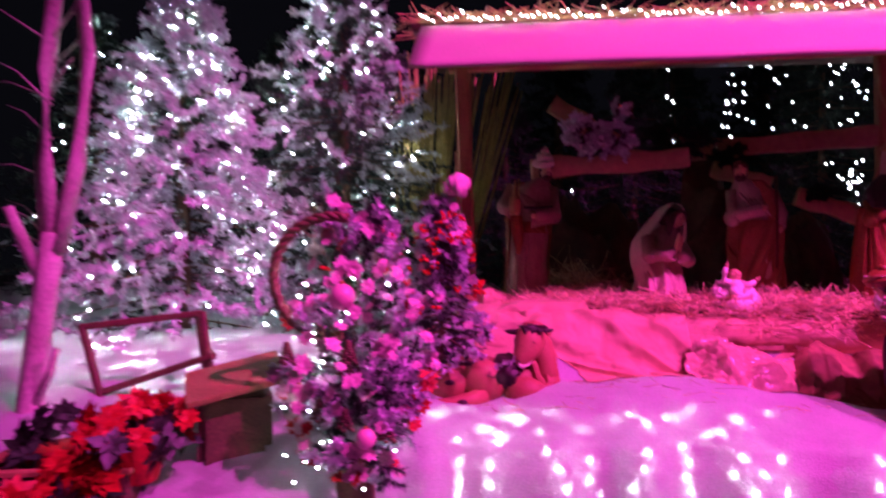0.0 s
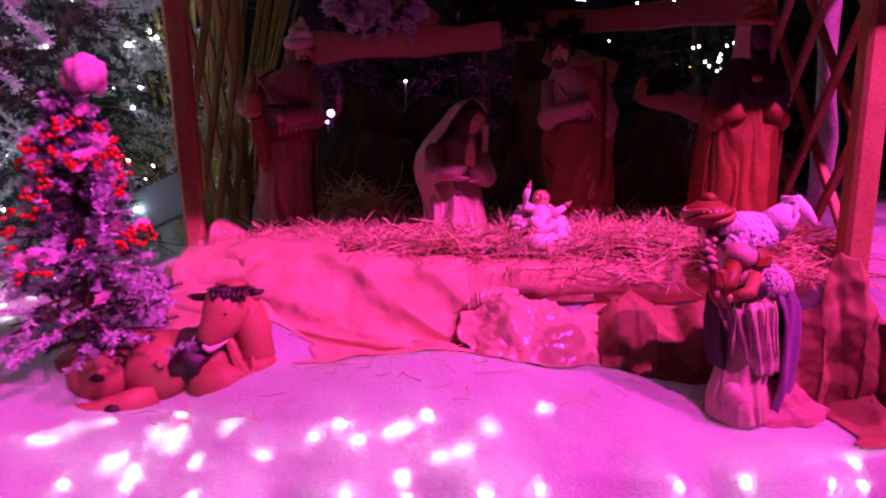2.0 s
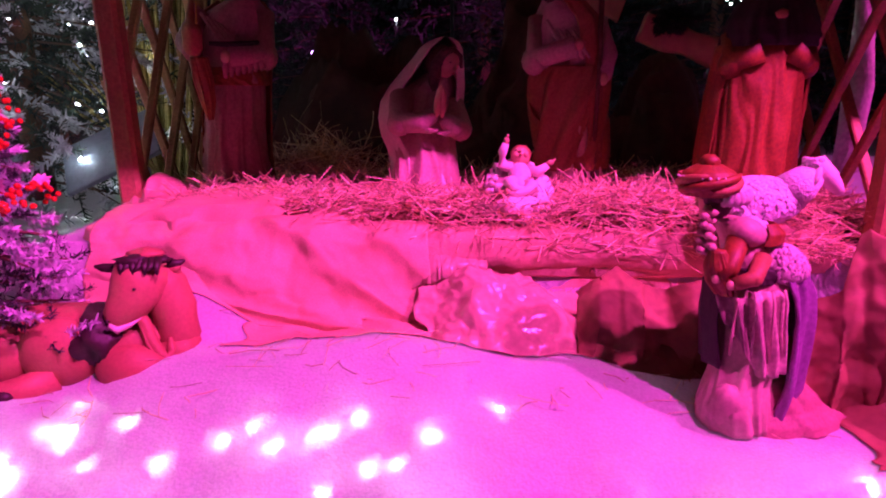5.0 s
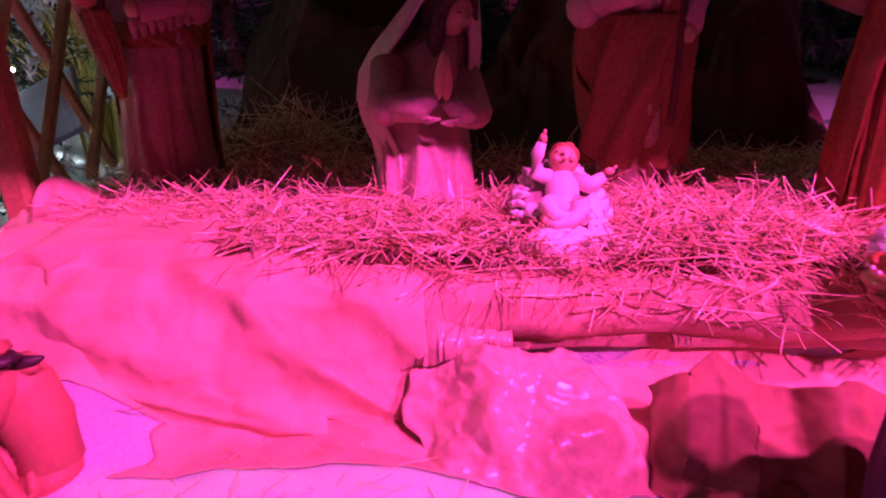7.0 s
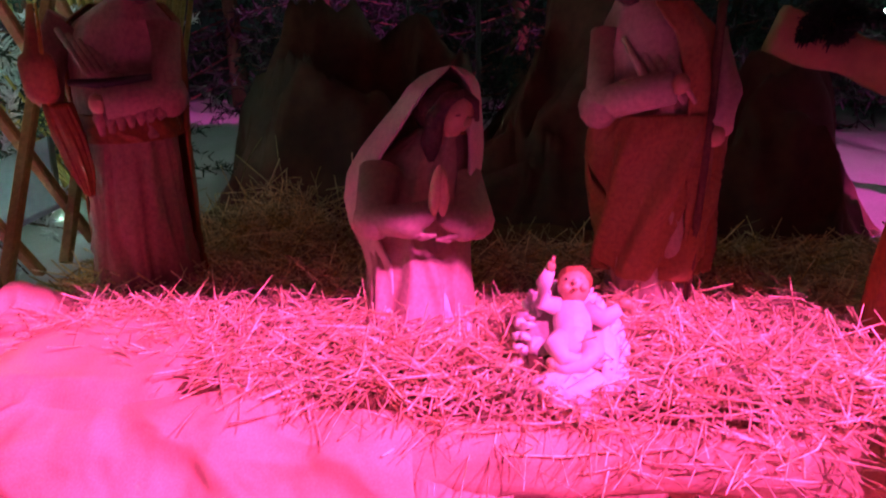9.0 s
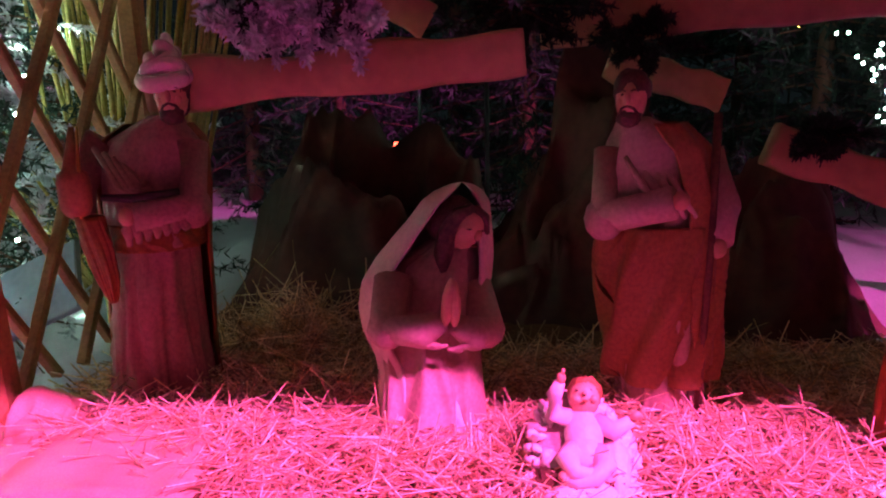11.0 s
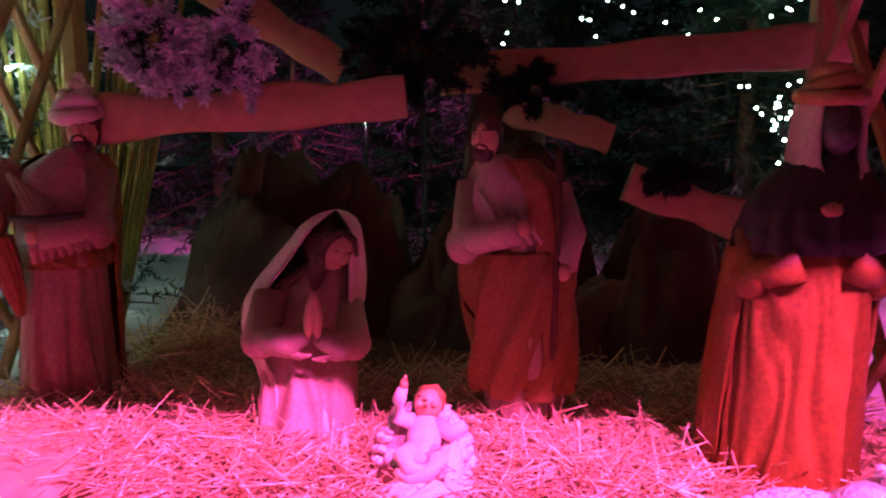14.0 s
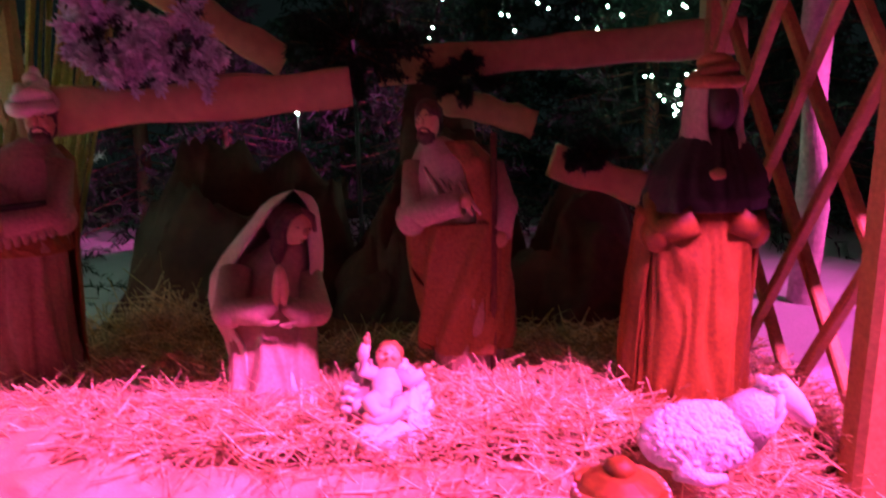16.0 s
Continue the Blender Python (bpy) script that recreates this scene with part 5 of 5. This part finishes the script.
for k in range(7):
    sh = Shape()
    c = (rng.uniform(-0.14, 0.14), -0.14 + rng.uniform(-0.03, 0.05), rng.uniform(0.12, 0.46))
    for m in range(34):
        a, u = m * 2.4, m / 34
        sh.ball((c[0] + 0.02 * (1 - u) * math.cos(a), c[1] + 0.02 * (1 - u) * math.sin(a), c[2] + 0.055 * u), (0.008, 0.008, 0.004), OLDWOOD, 6)
    part("pine_cone", sh, bouquet, "brown open pine cone")
for k in range(26):
    sh = Shape()
    a = rng.uniform(0, 6.28)
    b = Vector((0.03 * math.cos(a), 0.03 * math.sin(a), rng.uniform(0.2, 0.6)))
    t = b + Vector((rng.uniform(0.10, 0.24) * math.cos(a), rng.uniform(0.10, 0.24) * math.sin(a) * 0.7, rng.uniform(0.05, 0.22)))
    sh.tube([b, (b + t) / 2 + Vector((0, 0, 0.02)), t], [0.0022, 0.0016, 0.0007], WICKER, 5)
    part("twig", sh, bouquet)
pts = [(r7.uniform(-0.17, 0.17), r7.uniform(-0.17, 0.02), r7.uniform(0.05, 0.7)) for k in range(26)]
string = part("light_string", leds_at(pts[:1], 0.002, WIRE), bouquet, "tiny cold-white fairy lights")
bulbs(pts, 0.003, LED, string)


def crate(name, x, y, z, size, turn, label):
    ob = thing(name, None, label, "planter box", pose(x, y, z, 0, 0, turn))
    w, d, h = size
    for k in range(3):
        hh = h / 3
        for s in (-1, 1):
            sh = Shape()
            sh.box((0, s * (d / 2 - 0.008), hh * (k + 0.5)), (w, 0.016, hh * 0.96), OLDWOOD)
            part("side_board", sh, ob, smooth=False)
            sh = Shape()
            sh.box((s * (w / 2 - 0.008), 0, hh * (k + 0.5)), (0.016, d - 0.034, hh * 0.96), OLDWOOD)
            part("end_board", sh, ob, smooth=False)
    for s in (-1, 1):
        sh = Shape()
        sh.box((0, s * (d / 2 - 0.012), h + 0.006), (w + 0.02, 0.034, 0.012), WOOD)
        part("rim_board", sh, ob, smooth=False)
        sh = Shape()
        sh.box((s * (w / 2 - 0.012), 0, h + 0.006), (0.034, d - 0.05, 0.012), WOOD)
        part("rim_board", sh, ob, smooth=False)
    sh = Shape()
    sh.box((0, 0, h - 0.03), (w - 0.036, d - 0.036, 0.02), OLDWOOD)
    part("soil", sh, ob, "dark potting soil", smooth=False)
    return ob


crate("wooden_planter", -0.88, 1.80, 0.36, (0.40, 0.26, 0.30), 8, "dark wooden planter box with a pale rim on snow")
hut = thing("wooden_bird_house", None, "dark wooden box with a slanted board lid", "wooden box", pose(-0.50, 1.98, 0.47, 0, 0, 24))
sh = Shape()
sh.box((0, 0, 0.18), (0.20, 0.18, 0.36), OLDWOOD)
part("body", sh, hut, smooth=False)
sh = Shape()
sh.box((0, -0.01, 0.385), (0.27, 0.25, 0.016), WOOD, (10, -12, 0))
part("lid", sh, hut, "reddish-brown slanted lid", smooth=False)


def poinsettia(x, y, z, n, spread, seed, label, mat):
    r = random.Random(seed)
    ob = thing("poinsettia", None, label, "potted plant", pose(x, y, z))
    sh = Shape()
    sh.loft([(0, 0, 0, .05, .05), (0, 0, .06, .065, .065), (0, 0, .11, .075, .075), (0, 0, .115, .068, .068)], RED, 24, 0.05, 7)
    part("pot", sh, ob, "red foil wrapped pot")
    for k in range(n):
        sh = Shape()
        a, R = r.uniform(0, 6.28), spread * math.sqrt(r.random())
        p = (R * math.cos(a), R * math.sin(a), 0.14 + 0.07 * (1 - R / spread) + r.uniform(-0.02, 0.02))
        flower(sh, p, r.uniform(0.03, 0.055), mat, r, 8)
        sh.tube([(0, 0, 0.10), p], 0.002, LEAF, 5)
        part("flower_head", sh, ob)
    for k in range(14):
        sh = Shape()
        a, R = r.uniform(0, 6.28), spread * r.uniform(0.5, 1.1)
        p = (R * math.cos(a), R * math.sin(a), 0.10 + r.uniform(-0.03, 0.03))
        flower(sh, p, 0.055, LEAF, r, 4)
        part("leaf_whorl", sh, ob, "dark green leaves")
    return ob


poinsettia(-0.68, 1.78, 0.62, 34, 0.14, 51, "red poinsettia in foil between wooden boxes", RED)
poinsettia(-0.93, 1.82, 0.58, 4, 0.11, 52, "dark-leaved red poinsettia in the planter box", LEAF)
poinsettia(-0.78, 1.62, 0.50, 14, 0.10, 53, "small red poinsettia leaning on the planter", RED)

chair = thing("wooden_frame_chair", None, "small dark wooden folding chair frame standing in snow", "chair", pose(-0.88, 2.2, 0.70))


def bar(a, b, w=0.022):
    o = Vector((-0.88, 2.2, 0.70))
    return plank(Vector(a) - o, Vector(b) - o, w, w, OLDWOOD)


for name, a, b in (("top_rail", (-1.11, 2.2, .972), (-.72, 2.24, 1.015)), ("bottom_rail", (-1.02, 2.18, .765), (-.665, 2.2, .882)), ("leg", (-1.11, 2.2, .98), (-1.0, 2.17, .66)),
                   ("leg", (-.72, 2.24, 1.02), (-.655, 2.2, .72)), ("leg", (-.77, 2.32, 1.01), (-.74, 2.34, .76)), ("side_rail", (-.77, 2.32, 1.0), (-.72, 2.24, 1.0)), ("side_rail", (-.74, 2.33, .88), (-.665, 2.2, .88))):
    part(name, bar(a, b), chair, smooth=False)

birch = thing("birch_tree", None, "forked birch tree with pale peeling bark in snow", "birch tree", pose(-1.25, 2.1, 0.3))
sh = Shape()
O = Vector((-1.25, 2.1, 0.3))


def wavy(pts, radii, mat, sh):
    sh.tube([Vector(p) - O for p in pts], radii, mat, 12)


wavy([(-1.26, 2.1, .30), (-1.235, 2.1, .55), (-1.20, 2.1, .85), (-1.165, 2.1, 1.1), (-1.14, 2.1, 1.28)], [.046, .043, .038, .036, .034], BARK, sh)
part("trunk", sh, birch)
for pts, radii in (([(-1.15, 2.1, 1.24), (-1.175, 2.1, 1.5), (-1.165, 2.1, 1.8), (-1.15, 2.12, 2.1), (-1.14, 2.12, 2.6)], [.030, .026, .024, .022, .018]),
                   ([(-1.13, 2.1, 1.22), (-1.075, 2.12, 1.5), (-1.055, 2.14, 1.85), (-1.09, 2.15, 2.1), (-1.08, 2.15, 2.6)], [.028, .025, .022, .020, .016]),
                   ([(-1.17, 2.1, 1.12), (-1.25, 2.08, 1.30), (-1.27, 2.07, 1.36)], [.024, .018, .016]),
                   ([(-1.22, 2.1, .70), (-1.12, 2.06, .84), (-1.09, 2.05, .92)], [.016, .012, .010])):
    sh = Shape()
    wavy(pts, radii, BARK, sh)
    part("limb", sh, birch)
for k in range(16):
    sh = Shape()
    z = rng.uniform(1.2, 2.0)
    p = Vector((-1.15, 2.1, z))
    d = Vector((rng.uniform(-0.35, 0.25), rng.uniform(-0.1, 0.1), rng.uniform(0.05, 0.2)))
    wavy([p, p + d * 0.6 + Vector((0, 0, 0.02)), p + d], [.004, .002, .0008], BARK, sh)
    part("twig", sh, birch)

birch2 = thing("birch_tree", None, "pale birch trunk standing beside the lattice", "birch tree", pose(2.5, 3.55, 0.8))
sh = Shape()
sh.tube([(0, 0, 0), (.02, 0, .5), (.0, 0, 1.0), (.03, 0, 1.7)], [.055, .05, .046, .04], BARK, 16)
part("trunk", sh, birch2)

sheaf = thing("cane_sheaf", None, "sheaf of dry yellow canes fanned out behind the post", "canes", pose(0.02, 3.95, 0.85))
for k in range(64):
    sh = Shape()
    u = rng.uniform(-1, 1)
    b = Vector((0.10 * u - 0.12 + rng.uniform(-.03, .03), rng.uniform(-.06, .06), 0))
    t = b + Vector((0.26 * u + 0.14 + rng.uniform(-.05, .05), rng.uniform(-.10, .10), rng.uniform(1.2, 1.65)))
    m = (b + t) / 2 + Vector((rng.uniform(-.02, .02), 0, 0))
    sh.tube([b, m, t], [0.009, 0.008, 0.005], CANE, 7)
    part("cane", sh, sheaf)
for k in range(14):
    sh = Shape()
    u = rng.uniform(-1, 0.2)
    b = Vector((-0.15, -0.1, 0.12))
    t = b + Vector((-0.55 + 0.5 * rng.random(), rng.uniform(-.1, .1), rng.uniform(0.25, 0.6)))
    sh.tube([b, (b + t) / 2 + Vector((0, 0, .03)), t], [0.006, 0.006, 0.003], CANE, 6)
    part("cane", sh, sheaf)

slab = Shape()
slab.box((0, 0, 0.08), (0.36, 0.02, 0.20), SLATE, (-38, -24, 0))
thing("pale_board", slab, "pale grey board leaning in the snow beside the lattice", "board", pose(-0.12, 3.44, 1.02), smooth=False)
slab = Shape()
slab.box((0, 0, 0.10), (0.16, 0.02, 0.20), SLATE, (-20, 10, 0))
slab.box((0.03, -0.012, 0.11), (0.07, 0.01, 0.05), WIRE, (-20, 10, 0))
thing("grey_board", slab, "small grey board with a dark slot beside rock paper", "board", pose(1.98, 2.22, 0.78, 0, 0, 15), smooth=False)

# hanging boughs
r9 = np.random.RandomState(91)


def bough(name, x, y, z, w, h, share, label, green, n, seed):
    r = np.random.RandomState(seed)
    ob = thing(name, None, label, "bough", pose(x, y, z))
    br = []
    for k in range(n):
        a = r.uniform(0, 6.28)
        br.append(((0.02 * math.cos(a), 0, 0.02 * math.sin(a)), (w * math.cos(a) * r.uniform(0.5, 1), r.uniform(-0.05, 0.05), h * math.sin(a) * r.uniform(0.5, 1))))
    wood = Shape()
    for a, b in br:
        wood.tube([a, b], [0.004, 0.0015], OLDWOOD, 4)
    part("stem", wood, ob)
    part("needles", needle_mass(br, r, green, FLOCK, share, (0.010, 0.022), 0.0022, 44, 8), ob, "needle clumps")
    return ob


bough("frosted_bough", 0.65, 3.10, 1.76, 0.10, 0.10, 1.1, "frosted fir bough hanging by the split log", GREEN, 34, 92)
bough("frosted_bough", 0.80, 3.12, 1.76, 0.09, 0.15, 1.1, "frosted fir bough hanging by the split log", GREEN, 18, 93)
bough("dark_bough", 1.14, 3.42, 1.78, 0.20, 0.13, 0.0, "dark green fir bough tied over the log joint", DARKGREEN, 40, 94)
bough("dark_bough", 1.44, 3.46, 1.70, 0.12, 0.06, 0.0, "dark green fir bough tied over the log joint", DARKGREEN, 24, 95)
bough("dark_bough", 1.70, 3.17, 1.49, 0.08, 0.03, 0.0, "dark green sprig tied to the log end", DARKGREEN, 16, 96)

# lights beyond the stable
curtain = thing("fairy_light_curtain", None, "curtain of cold-white fairy lights hanging in the dark", "string lights")
for k in range(9):
    pts = []
    x, z = 1.45 + 0.15 * k + r9.normal(0, 0.05), 2.45
    while z > 1.85 + 0.25 * r9.rand():
        x += r9.normal(0, 0.05)
        z -= abs(r9.normal(0.055, 0.05))
        pts.append((x, 4.45 + r9.normal(0, 0.05), z))
    bulbs(pts, 0.0055, LED_FAR, curtain)
    cable([(pts[0][0], pts[0][1], 2.6), *pts], curtain)
pts = [(2.38 + r9.normal(0, 0.06), 4.2 + r9.normal(0, 0.03), 1.66 + r9.normal(0, 0.09)) for k in range(26)]
cluster = thing("fairy_light_cluster", None, "cluster of cold-white fairy lights beside the stable", "string lights")
bulbs(pts, 0.0055, LED_FAR, cluster)
cable(pts, cluster)
for nm, x, y, z, r, m, lb in (("amber_lamp", 3.71, 8.0, 2.136, 0.035, LED_AMBER, "small amber lamp far off in the dark"), ("amber_lamp", 3.83, 8.0, 2.12, 0.025, LED_AMBER, "small amber lamp far off in the dark"),
                              ("violet_lamp", 0.362, 4.8, 1.50, 0.022, LED_VIOLET, "small violet lamp shining in the dark"), ("violet_lamp", 0.34, 4.8, 1.45, 0.010, LED_VIOLET, "small violet lamp shining in the dark"),
                              ("red_lamp", 0.45, 4.8, 1.426, 0.012, LED_RED, "small red lamp shining in the dark"), ("red_lamp", 0.692, 4.8, 1.392, 0.012, LED_RED, "small red lamp shining in the dark"),
                              ("white_lamp", 0.80, 4.8, 1.676, 0.007, LED_FAR, "small white lamp shining in the dark"), ("red_lamp", 1.088, 4.5, 2.19, 0.014, LED_RED, "small red lamp shining in the dark")):
    sh = Shape()
    sh.ball((0, 0, 0), r, m, 12)
    sh.tube([(0, 0, r * 0.8), (0, 0, r * 1.5)], [r * 0.5, r * 0.4], WIRE, 8)
    lamp = thing(nm, None, lb, "lamp", pose(x, y, z))
    part("bulb", sh, lamp)
    sh = Shape()
    sh.tube([(0, r * 1.2, r * 1.4), (0, r * 1.2, -z)], [0.008, 0.012], WIRE, 8)
    part("stake", sh, lamp, "thin black stake")


# straws strayed over cloth and snow
def stray(r):
    x, y = r.uniform(0.2, 1.7), r.uniform(2.25, 2.62)
    return x, y, max(snow_height(x, y), bed_height(x, y) if y > 2.70 else 0) + 0.004


thing("stray_straw", strands(150, stray, (0.03, 0.13), (0.0006, 0.0012), STRAW, 0.5, 61, 0.1), "single straws strewn on cloth and snow", "straw", kind="stuff")
